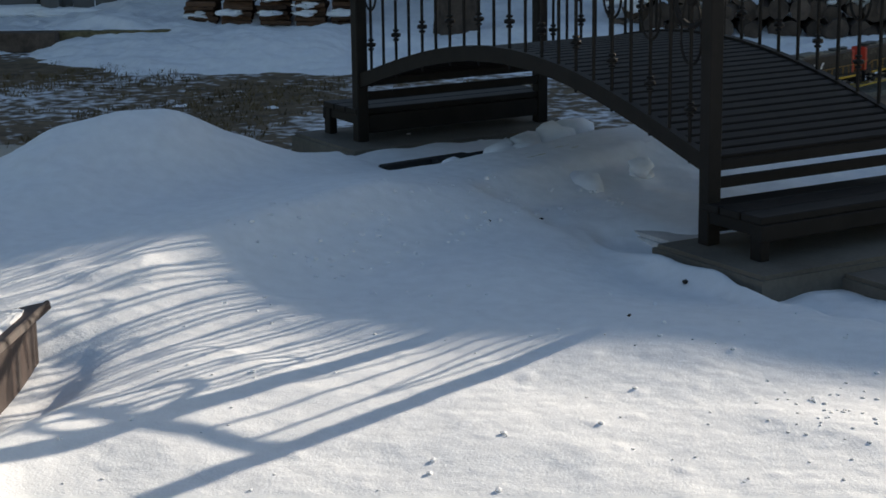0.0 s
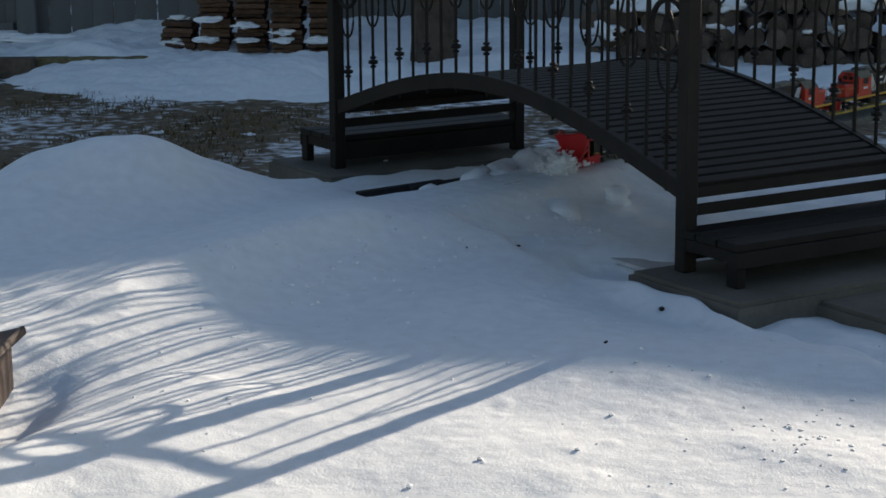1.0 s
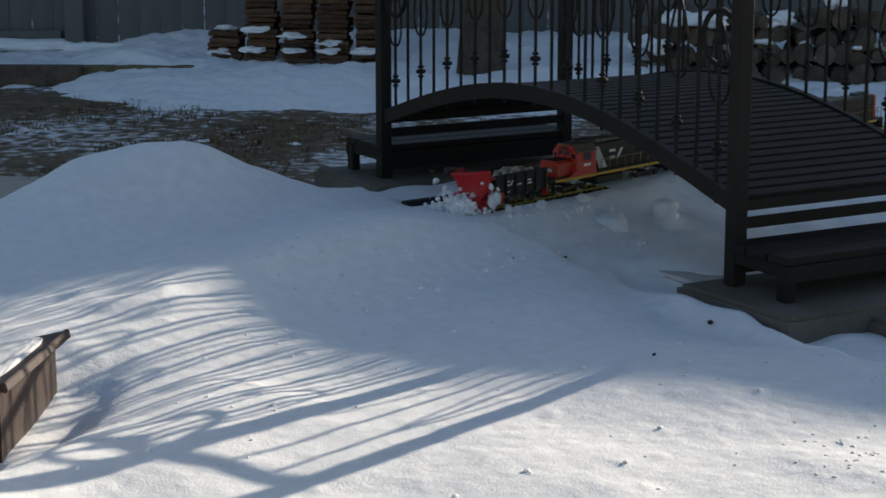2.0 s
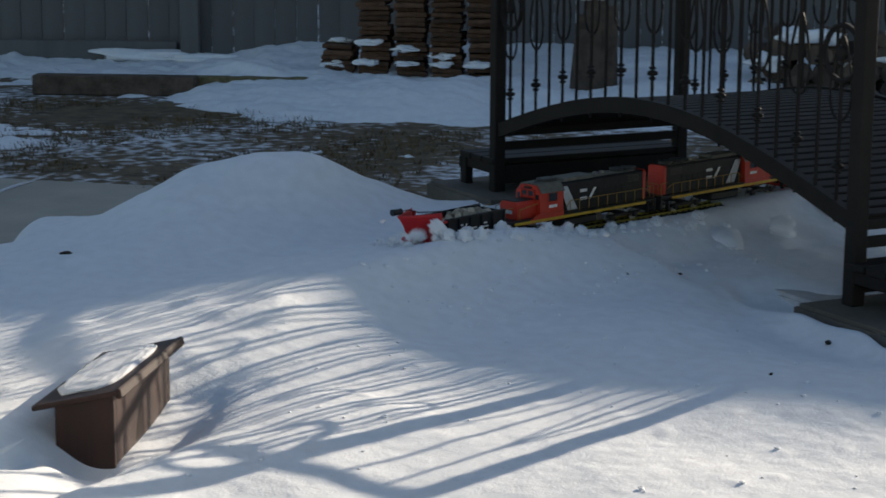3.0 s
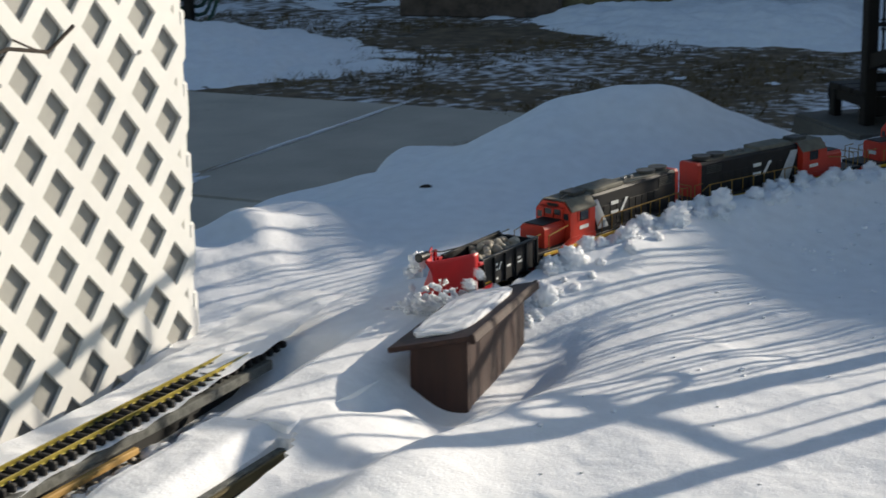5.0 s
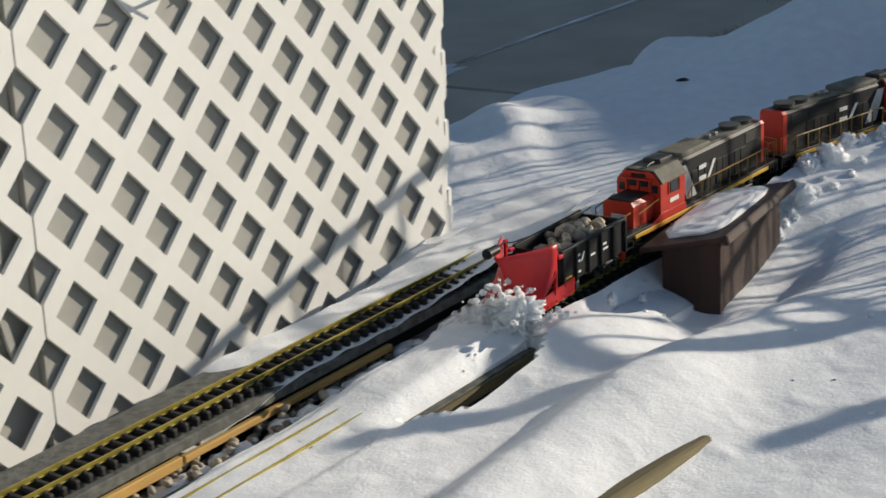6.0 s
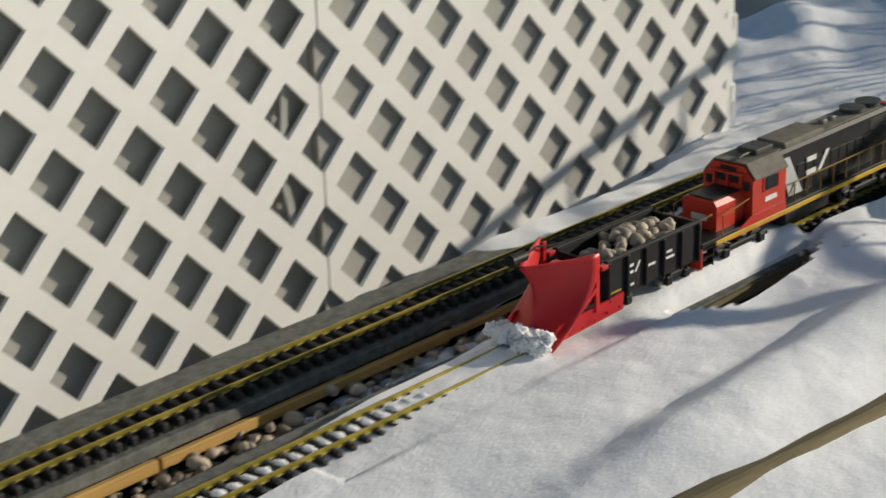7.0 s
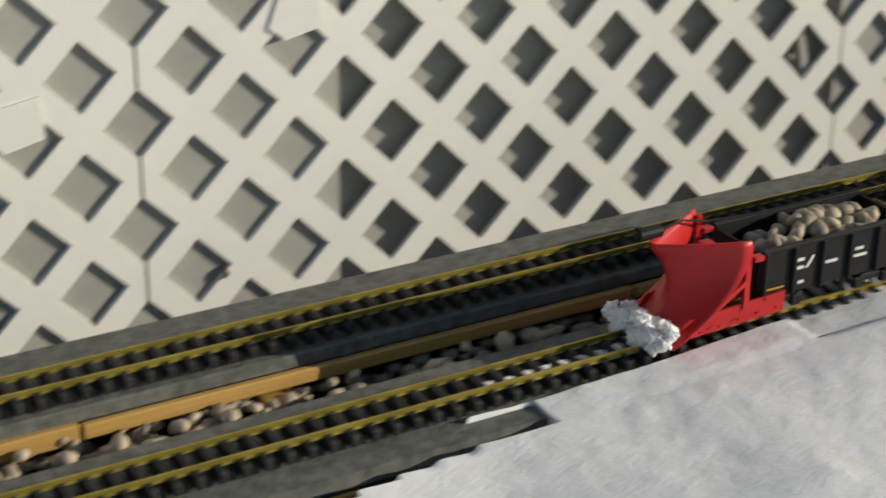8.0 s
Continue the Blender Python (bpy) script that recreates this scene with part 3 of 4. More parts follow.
# ---- brown shelter beside the line ----
def shelter(m):
    t = thing("station_shelter", "small brown stained wooden shelter with a sloping snowy roof", "shelter", m)
    lo, hi = 0.113, 0.14
    b = bmesh.new()
    prism(b, [(0, -0.03), (0.118, -0.03), (0.118, lo), (0, hi)], 0, 0.014, "x")
    part("front_wall", b, BROWN, t)
    prism_back = prism(bmesh.new(), [(0, -0.03), (0.118, -0.03), (0.118, lo), (0, hi)], 0.352, 0.366, "x")
    part("back_wall", prism_back, BROWN, t)
    part("side_wall", box(bmesh.new(), (0.337, 0.012, hi + 0.026), (0.183, 0.006, hi / 2 - 0.017), bevel=0.0015), BROWN, t)
    part("side_wall", box(bmesh.new(), (0.337, 0.012, lo + 0.026), (0.183, 0.112, lo / 2 - 0.017), bevel=0.0015), BROWN, t)
    tilt = math.atan2(lo - hi, 0.118)
    r = box(bmesh.new(), (0.425, 0.175, 0.0105), (0.19, 0.078, 0.006), bevel=0.002)
    part("roof", r, BROWN, t, m=Matrix.Translation((0, -0.006, hi + 0.001)) @ Matrix.Rotation(tilt, 4, "X"))
    part("roof_lip", box(bmesh.new(), (0.425, 0.012, 0.02), (0.19, -0.012, 0.004), bevel=0.003), BROWN, t, m=Matrix.Translation((0, -0.006, hi + 0.001)) @ Matrix.Rotation(tilt, 4, "X"))
    top = bmesh.new()
    lump(top, 1.0, (0, 0, 0), (1, 1, 1), seed=5, rough=0.12, sub=5, freq=2.4)
    for v in top.verts:
        k = [math.copysign(abs(c) ** 0.55, c) for c in v.co]
        v.co = Vector((0.2 + 0.178 * k[0], 0.082 + 0.068 * k[1], 0.0125 + 0.008 * k[2] + 0.003 * noise.noise(v.co * 5)))
    s = tagged(part("roof_snow", top, CHUNK, m=m @ Matrix.Translation((0, -0.006, hi + 0.001)) @ Matrix.Rotation(tilt, 4, "X"), smooth=True), "thin icy layer of snow on the shelter roof", "snow")
    return t


shelter(pose(1.04, -0.732, -0.12, 0, 0, 6))

# ---- arched garden bridge ----
BL, BW = 2.256, 0.87


def arch(k):
    return 0.25 + 0.21 * math.sin(math.pi * k)


def bridge(m):
    t = thing("garden_bridge", "dark painted arched garden bridge with wrought iron railings", "bridge", m)
    for x in (0, BL):
        for y in (0, BW):
            b = box(bmesh.new(), (0.05, 0.05, 1.02), (x, y, 0.51), bevel=0.004)
            box(b, (0.064, 0.064, 0.015), (x, y, 1.027), bevel=0.004)
            lump(b, 0.032, (x, y, 1.06), sub=2, rough=0)
            part("post", b, DARK_IRON, t)
    for y in (0, BW):
        b, rings, n = bmesh.new(), [], 36
        for i in range(n + 1):
            k = i / n
            x, z = 0.02 + (BL - 0.04) * k, arch(k)
            rings.append([b.verts.new((x, y + dy, z + dz)) for dy, dz in ((-0.014, -0.028), (0.014, -0.028), (0.014, 0.028), (-0.014, 0.028))])
        for r, q in zip(rings, rings[1:]):
            for k in range(4):
                b.faces.new((r[k], r[(k + 1) % 4], q[(k + 1) % 4], q[k]))
        b.faces.new(rings[0]), b.faces.new(rings[-1])
        bmesh.ops.recalc_face_normals(b, faces=b.faces)
        part("arched_beam", b, DARK_IRON, t)
        b = bmesh.new()
        tube(b, [(0.02 + (BL - 0.04) * i / 24, y, arch(i / 24) + 0.65) for i in range(25)], 0.018, 8)
        part("handrail", b, DARK_IRON, t)
        n = 22
        for i in range(1, n):
            k = i / n
            x, z = BL * k, arch(k)
            b = rod(bmesh.new(), (x, y, z + 0.02), (x, y, z + 0.65), 0.0065, sides=6)
            if i % 2:
                for dz, r in ((0.105, 0.014), (0.123, 0.022), (0.141, 0.014)):
                    lump(b, r, (x, y, z + dz), (1, 1, 0.55), sub=1, rough=0)
                rod(b, (x, y, z - 0.045), (x, y, z - 0.028), 0.004, 0.009, sides=6)
            bal = part("baluster", b, DARK_IRON, t)
            if i % 2:
                pts = []
                for q in range(25):
                    a = 2 * math.pi * q / 24
                    pts.append((x + 0.046 * math.sin(a) * (1 + 0.45 * math.cos(a)), y, z + 0.385 - 0.125 * math.cos(a)))
                part("scroll", tube(bmesh.new(), pts, 0.0045, 5), DARK_IRON, bal, "teardrop iron scroll")
            if i in (1, n - 1) and y == 0:
                ring = tube(bmesh.new(), [(x + 0.082 * math.cos(2 * math.pi * q / 24), y, z + 0.46 + 0.082 * math.sin(2 * math.pi * q / 24)) for q in range(25)], 0.009, 6)
                lump(ring, 0.024, (x, y, z + 0.46), (1, 0.6, 1), sub=2, rough=0)
                part("rosette", ring, DARK_IRON, bal, "round iron rosette")
    n = 46
    plank = mesh_of("deck_board", box(bmesh.new(), (0.04, BW - 0.03, 0.018), bevel=0.003), DARK_IRON)
    for i in range(n):
        k = (i + 0.5) / n
        slope = 0.21 * math.pi * math.cos(math.pi * k) / BL
        part("deck_board", plank, DARK_IRON, t, m=Matrix.Translation((BL * k, BW / 2, arch(k) + 0.01)) @ Matrix.Rotation(-math.atan(slope), 4, "Y"))
    for x, out in ((0, -1), (BL, 1)):
        for i, dx in enumerate((0.03, 0.13, 0.23)):
            part("step_board", box(bmesh.new(), (0.092, BW + 0.06, 0.024), (x + out * dx, BW / 2, 0.122), bevel=0.003), DARK_IRON, t)
        part("step_front", box(bmesh.new(), (0.022, BW + 0.06, 0.05), (x + out * 0.272, BW / 2, 0.085), bevel=0.003), DARK_IRON, t)
        for y in (-0.01, BW + 0.01):
            part("step_leg", box(bmesh.new(), (0.05, 0.035, 0.11), (x + out * 0.25, y, 0.055), bevel=0.003), DARK_IRON, t)
            part("step_beam", box(bmesh.new(), (0.26, 0.02, 0.04), (x + out * 0.13, y, 0.09), bevel=0.003), DARK_IRON, t)
        for z in (0.185, 0.24):
            part("riser", box(bmesh.new(), (0.018, BW - 0.05, 0.034), (x - out * 0.01, BW / 2, z), bevel=0.003), DARK_IRON, t)
        part("riser", box(bmesh.new(), (0.018, BW - 0.05, 0.075), (x - out * 0.01, BW / 2, 0.07), bevel=0.003), DARK_IRON, t)
    return t


BRIDGE_M = pose(4.388, -0.717, -0.124, 0, 0, -139.1) @ Matrix.Scale(0.9, 4)
bridge(BRIDGE_M)
for x0, x1 in ((-0.36, 0.2), (BL - 0.1, BL + 0.42)):
    slab("bridge_slab", [(x0, -0.14), (x1, -0.14), (x1, BW + 0.12), (x0, BW + 0.12)], 0.0, 0.22, "damp dark concrete slab under the bridge end", DARK_CONCRETE, m=BRIDGE_M)
slab("bridge_mat", [(0.21, -0.02), (BL - 0.11, -0.02), (BL - 0.11, BW + 0.1), (0.21, BW + 0.1)], -0.026, 0.15, "grey gritty mat under the bridge, thinly dusted with snow", MAT, m=BRIDGE_M)
slab("paving_slab", [(BL + 0.3, 0.16), (BL + 0.72, 0.16), (BL + 0.72, 1.0), (BL + 0.3, 1.0)], -0.03, 0.19, "grey concrete slab beside the bridge, its edge bare", DARK_CONCRETE, m=BRIDGE_M)

# ---- fence, firewood, stump, logs, timbers, hose ----
fence = tagged(thing("fence", "tall grey-blue board fence in shade", "fence", pose(10.45, 1.7, 0, 0, 0, 12)), kind="structure")
board = mesh_of("fence_board", box(bmesh.new(), (0.02, 0.147, 1.95), bevel=0.004), FENCE)
for i in range(75):
    part("fence_board", board, FENCE, fence, m=pose(0, 5.0 - i * 0.1505 - (0.006 if i % 4 == 0 else 0), 0.68))
for y in (4.6, 1.15, -2.4, -5.2):
    part("fence_post", box(bmesh.new(), (0.1, 0.13, 2.1), (-0.07, y, 0.7), bevel=0.006), FENCE, fence)
part("kick_board", box(bmesh.new(), (0.03, 3.3, 0.14), (-0.045, 2.9, -0.22), bevel=0.004), FENCE, fence)
for i in range(9):
    tagged(part("snow_ledge", lump(bmesh.new(), 0.3, (0, 0, 0), (0.3, 1.2, 0.1 + 0.02 * (i % 3)), seed=i + 30, rough=0.5, sub=3), CHUNK, m=pose(10.25 - 0.1 * i, 4.2 - 0.55 * i, -0.24, 0, 0, 12), smooth=True), "snow heaped against the fence foot", "snow", kind="stuff")

SPLITS = [mesh_of("split_log", lump(box(bmesh.new(), (0.3, 0.19, 0.028), bevel=0.006), 0.03, (0.14, 0.03 * (i - 1), 0.0), (1, 1.6, 0.4), seed=i, sub=1), FIREWOOD) for i in range(3)]
rng = random.Random(9)
for c in range(5):
    stack = thing("firewood_stack", "column of stacked brown split firewood capped with snow", "firewood", pose(9.25, 1.42 - 0.235 * c, -0.3, 0, 0, 10), group="firewood stacks")
    z = 0.02
    for i in range(34 if c else 8):
        if c == 0 and i > 7:
            break
        part("split_log", SPLITS[(i + c) % 3], FIREWOOD, stack, m=pose(rng.uniform(-0.03, 0.03), rng.uniform(-0.012, 0.012), z, rng.uniform(-3, 3), rng.uniform(-3, 3), 180 + rng.uniform(-4, 4)))
        z += 0.031
    for zz, xx in ((0.32 - 0.04 * c, -0.16), (0.15, -0.17)) if c else ((0.27, 0), (0.13, -0.14)):
        tagged(part("snow_lump", lump(bmesh.new(), 0.065, stretch=(0.7, 1.1, 0.3), seed=c + zz, sub=3, rough=0.9), CHUNK, m=pose(9.25 + xx, 1.42 - 0.235 * c, -0.3 + zz), smooth=True), "small cap of snow on the firewood", "snow")

stump = thing("tree_stump", "broken grey tree stump with snow on top", "stump", pose(8.75, -0.3, -0.3))
b = bmesh.new()
for a, r, h in ((0, 0.0, 0.62), (1.2, 0.06, 0.5), (3.1, 0.07, 0.42), (4.6, 0.06, 0.56)):
    rod(b, (r * math.cos(a), r * math.sin(a), 0), (r * 0.9 * math.cos(a), r * 0.9 * math.sin(a), h), 0.09, 0.065, 9)
for v in b.verts:
    v.co += 0.03 * Vector((noise.noise(v.co * 6), noise.noise(v.co * 6 + Vector((5, 0, 0))), 0))
part("trunk", b, BARK, stump)
part("snow_cap", lump(bmesh.new(), 0.085, (0, 0.01, 0.61), (1, 1, 0.3), seed=3, sub=3), CHUNK, stump, "cap of snow", smooth=True)

rng = random.Random(21)
LOGS = [mesh_of("log", rod(bmesh.new(), (-0.2, 0, 0), (0.2, 0, 0), 0.042 + 0.01 * i, 0.04 + 0.01 * i, 9), BARK) for i in range(3)]
for i in range(92):
    row, col = divmod(i, 23)
    x, y, z = 9.1 + rng.uniform(-0.08, 0.08) + 0.07 * row, -1.25 - 0.1 * col - 0.05 * (row % 2) + rng.uniform(-0.02, 0.02), -0.22 + 0.1 * row + rng.uniform(-0.02, 0.02)
    tagged(part("log", LOGS[rng.randrange(3)], BARK, m=pose(x, y, z, rng.uniform(0, 360), rng.uniform(-5, 5), rng.uniform(-14, 14))), "dark round firewood log in a snowy heap", "log", group="heap of logs")
for i in range(16):
    tagged(part("snow_lump", lump(bmesh.new(), 0.075, stretch=(1.3, 1.3 + 0.5 * math.sin(7 * i), 0.6), seed=i + 60, sub=3, rough=0.9), CHUNK, m=pose(9.0 + rng.uniform(-0.06, 0.2), -1.3 - 0.15 * i, rng.choice((-0.06, 0.09, 0.2))), smooth=True), "lump of snow lying on the log heap", "snow")

tagged(part("landscape_timber", box(bmesh.new(), (0.14, 1.0, 0.12), bevel=0.008), BARK, m=pose(8.36, 2.58, -0.26, 0, 0, 10)), "dark weathered square landscape timber on the lawn's edge", "timber")
tagged(part("landscape_timber", box(bmesh.new(), (0.1, 1.0, 0.06), bevel=0.006), OLD_WOOD, m=pose(8.62, 1.75, -0.24, 0, 0, 12)), "thin landscape timber partly under a snow drift", "timber")
HOSE = material("green_hose", (0.02, 0.06, 0.04), rough=0.4, vary=0.2)
b = bmesh.new()
for r in (0.13, 0.16, 0.19):
    tube(b, [(0.03 * math.sin(3 * a) + r * 0.2, 0.1 + r * math.cos(a), 0.4 + 1.6 * r * math.sin(a)) for a in [k * math.pi / 10 for k in range(21)]], 0.011, 6)
hose = thing("garden_hose", "coiled dark green garden hose hanging on a post", "hose", pose(6.6, 3.42, -0.3))
part("coil", b, HOSE, hose)
part("hose_post", box(bmesh.new(), (0.05, 0.05, 1.1), (0.0, 0.12, 0.55), bevel=0.004), DARK_IRON, hose)

# ---- tufts of dead grass, twigs and crumbs ----
GRASS = material("dead_grass", (0.15, 0.105, 0.05), rough=0.9, vary=0.4, scale=5, bump=0)
rng = random.Random(5)
verts, faces = [], []
for i in range(8500):
    x, y = rng.uniform(4.7, 8.0), rng.uniform(-1.0, 4.2)
    if noise.noise(Vector((x * 1.1, y * 1.1, 0))) + 0.5 * noise.noise(Vector((x * 4, y * 4, 3))) < -0.05 or x > 7.4 and y < 1.0:
        continue
    for _ in range(3):
        a, h, w = rng.uniform(0, 6.28), rng.uniform(0.01, 0.035), 0.004
        px, py = x + rng.uniform(-0.03, 0.03), y + rng.uniform(-0.03, 0.03)
        n = len(verts)
        verts += [(px - w * math.sin(a), py + w * math.cos(a), -0.325), (px + w * math.sin(a), py - w * math.cos(a), -0.325), (px + h * 0.9 * math.cos(a), py + h * 0.9 * math.sin(a), -0.32 + h)]
        faces.append((n, n + 1, n + 2))
for i in range(260):
    u = i / 260
    x, y = 2.3 + 2.3 * u, 0.80 + 0.02 * math.sin(9 * u) + rng.uniform(-0.02, 0.02)
    a, h, w = rng.uniform(0, 6.28), rng.uniform(0.015, 0.04), 0.004
    n = len(verts)
    verts += [(x - w, y, -0.31), (x + w, y, -0.31), (x + h * math.cos(a), y + h * math.sin(a), -0.3 + h * 0.6)]
    faces.append((n, n + 1, n + 2))
me = bpy.data.meshes.new("grass")
me.from_pydata(verts, [], faces)
me.materials.append(GRASS)
tagged(new("grass", me), "tufts of dead grass poking through thin snow", "grass", kind="stuff")

TWIG = material("dark_twig", (0.035, 0.026, 0.02), rough=0.9, vary=0.3)


def surface(x, y):
    return float(open_snow(np.array([x]), np.array([y]))[0]) + relief(x, y)


for i, (x, y, r) in enumerate(((2.55, -2.0, 0.011), (2.95, -1.42, 0.006), (3.1, -1.55, 0.006), (2.45, 0.05, 0.012), (2.0, -1.9, 0.006))):
    b = lump(bmesh.new(), r, (0, 0, 0.002), (1.5, 0.7, 0.5), seed=i, sub=2)
    tagged(part("wood_chip", b, TWIG, m=pose(x, y, surface(x, y), 0, 0, 40 * i)), "small dark chip lying on the snow", "chip")
b = bmesh.new()
rng = random.Random(8)
for i in range(120):
    x, y = rng.uniform(0.6, 2.6), rng.uniform(-2.6, -0.9)
    r = rng.choice((0.003, 0.0035, 0.004, 0.007))
    lump(b, r, (x, y, surface(x, y) + r * 0.2), (rng.uniform(0.8, 1.6), 1, 0.7), seed=i, sub=1)
for i in range(40):
    x, y = rng.gauss(1.3, 0.12), rng.gauss(-2.35, 0.1)
    lump(b, rng.uniform(0.003, 0.006), (x, y, surface(x, y)), (1.3, 1, 0.6), seed=i, sub=1)
for i in range(120):
    s, d = rng.uniform(2.4, 4.0), rng.uniform(0.13, 0.5)
    p = on_line(s, -d)[0]
    r = rng.uniform(0.003, 0.01)
    lump(b, r, (p.x, p.y, surface(p.x, p.y)), (1.2, 1, 0.7), seed=i, sub=2)
tagged(part("snow_crumbs", b, CHUNK), "crumbs and small lumps scattered over the snow", "snow", kind="stuff")
b = bmesh.new()
for i in range(26):
    k = on_line(4.2 + rng.uniform(-0.45, 0.4), rng.uniform(0.11, 0.34) if i % 4 else -rng.uniform(0.12, 0.3))[0]
    lump(b, rng.uniform(0.03, 0.075), (k.x, k.y, -0.105 + rng.uniform(-0.03, 0.03)), (1.2, 1, 0.75), seed=i + 200, sub=2, rough=0.5)
tagged(part("snow_heap", b, CHUNK, smooth=True), "broken heap of ploughed snow under the bridge", "snow", kind="stuff")

for x, y, a, n in ((3.93, -1.04, -42, 0.36), (4.02, -1.16, -40, 0.26)):
    tagged(part("timber_edge", box(bmesh.new(), (n, 0.035, 0.05), bevel=0.004), BLACK_SIDE, m=pose(x, y, -0.125, 0, 0, a)), "dark edge of a board showing through the snow", "timber")

b = bmesh.new()
rng = random.Random(2)
base = [Vector((0.36, -0.1, 0.66)), Vector((0.44, -0.09, 0.6)), Vector((0.55, -0.08, 0.612)), Vector((0.66, -0.08, 0.592)), Vector((0.74, -0.08, 0.63))]
tube(b, base, 0.004, 5)
for p, q in ((base[1], (0.329, -0.07, 0.585)), (base[1], (0.398, -0.05, 0.555)), (base[2], (0.49, -0.05, 0.57)), (base[3], (0.6, -0.05, 0.62)), (base[0], (0.3, -0.06, 0.62))):
    q = Vector(q)
    tube(b, [p, p.lerp(q, 0.5) + Vector((0.012, 0.0, -0.008)), q], 0.0022, 5)
tagged(part("bare_twig", b, TWIG), "bare dark twig hanging before the lattice", "twig")

# ---- unseen house block added beyond the view; its plan follows the shade edge on the snow ----
EDGE = ((1.45, -2.9, -0.11), (1.514, -2.461, -0.11), (1.631, -2.095, -0.1), (1.718, -1.722, -0.1), (1.79, -1.205, -0.074), (1.924, -1.049, -0.046), (2.1, -0.925, -0.01), (2.02, -0.644, -0.007), (2.0, -0.3, -0.05), (1.85, -0.012, -0.05), (1.95, 0.21, -0.02), (2.1, 2.0, -0.1), (2.1, 9.0, -0.1), (14, 9.0, -0.1), (14, -2.9, -0.1))
plan = [(Vector(p) + SUN * ((5.2 - p[2]) / SUN.z))[:2] for p in EDGE]
house = thing("house", "unseen house-sized block, shaped to cast the yard's shade", "house")
part("wall", prism(bmesh.new(), plan, -0.32, 5.0), CONCRETE, house)
part("roof", prism(bmesh.new(), plan, 5.0, 5.2), GREY_ROOF, house)


# ---- train ----
TIP = ((-1.5, 5.98), (0, 4.93), (1.2, 4.09), (2.4, 3.19), (3, 2.785), (4, 2.11), (5.5, 0.985), (6, 0.62), (6.5, 0.265), (7, -0.07), (8, -0.745), (9.5, -1.75))


def tip(t):
    """How far along the line the plough's edge is."""
    return float(np.interp(t, *zip(*TIP)))


RUN = np.linspace(-1.5, 9.5, 1101)


def reached(s):
    """When the plough's edge comes by."""
    return float(np.interp(-s, [-tip(q) for q in RUN], RUN))


def along(t, behind, half):
    """The pose on the rails of a vehicle whose middle runs that far behind the plough's edge."""
    a, b = on_line(tip(t) + behind - half)[0], on_line(tip(t) + behind + half)[0]
    d = b - a
    return Matrix.Translation((a + b) / 2 + Vector((0, 0, RAIL_Z))) @ Matrix.Rotation(math.atan2(d.y, d.x), 4, "Z")


WHEEL_BM = rod(bmesh.new(), (0, -0.004, 0), (0, 0.004, 0), 0.0155, sides=20)
rod(WHEEL_BM, (0, -0.0055, 0), (0, 0.0055, 0), 0.005, sides=8)
WHEEL = mesh_of("wheel", WHEEL_BM, STEEL)


def bogie(parent, x, axles, length):
    b = box(bmesh.new(), (0.02, 0.072, 0.008), (x, 0, 0.024))
    for y in (-0.036, 0.036):
        box(b, (length, 0.008, 0.01), (x, y, 0.021), bevel=0.002)
        for ax in axles:
            box(b, (0.016, 0.011, 0.016), (x + ax, y * 1.06, 0.017), bevel=0.002)
        for k in (-0.3, 0.3):
            rod(b, (x + k * length, y * 1.1, 0.012), (x + k * length, y * 1.1, 0.028), 0.004, sides=6)
    truck = part("bogie", b, BLACK_PAINT, parent)
    for ax in axles:
        for y in (-0.0255, 0.0255):
            part("wheel", WHEEL, STEEL, truck, m=pose(x + ax, y, 0.0155))
    return truck


def emblem(parent, x, y, z, size, turn=0):
    """A plain white two-piece mark."""
    b = bmesh.new()
    prism(b, [(0, 0), (0.5, 0), (0.5, 0.17), (0, 0.17)], -0.0006, 0.0006, "y")
    prism(b, [(0, 0.45), (0.5, 0.45), (0.5, 0.62), (0, 0.62)], -0.0006, 0.0006, "y")
    prism(b, [(0.6, 0.0), (0.78, 0.0), (1.2, 0.62), (1.02, 0.62)], -0.0006, 0.0006, "y")
    bmesh.ops.transform(b, matrix=Matrix.Diagonal((size, 1, size, 1)), verts=b.verts)
    part("emblem", b, WHITE_PAINT, parent, "plain white painted mark", m=pose(x, y, z, 0, 0, turn))


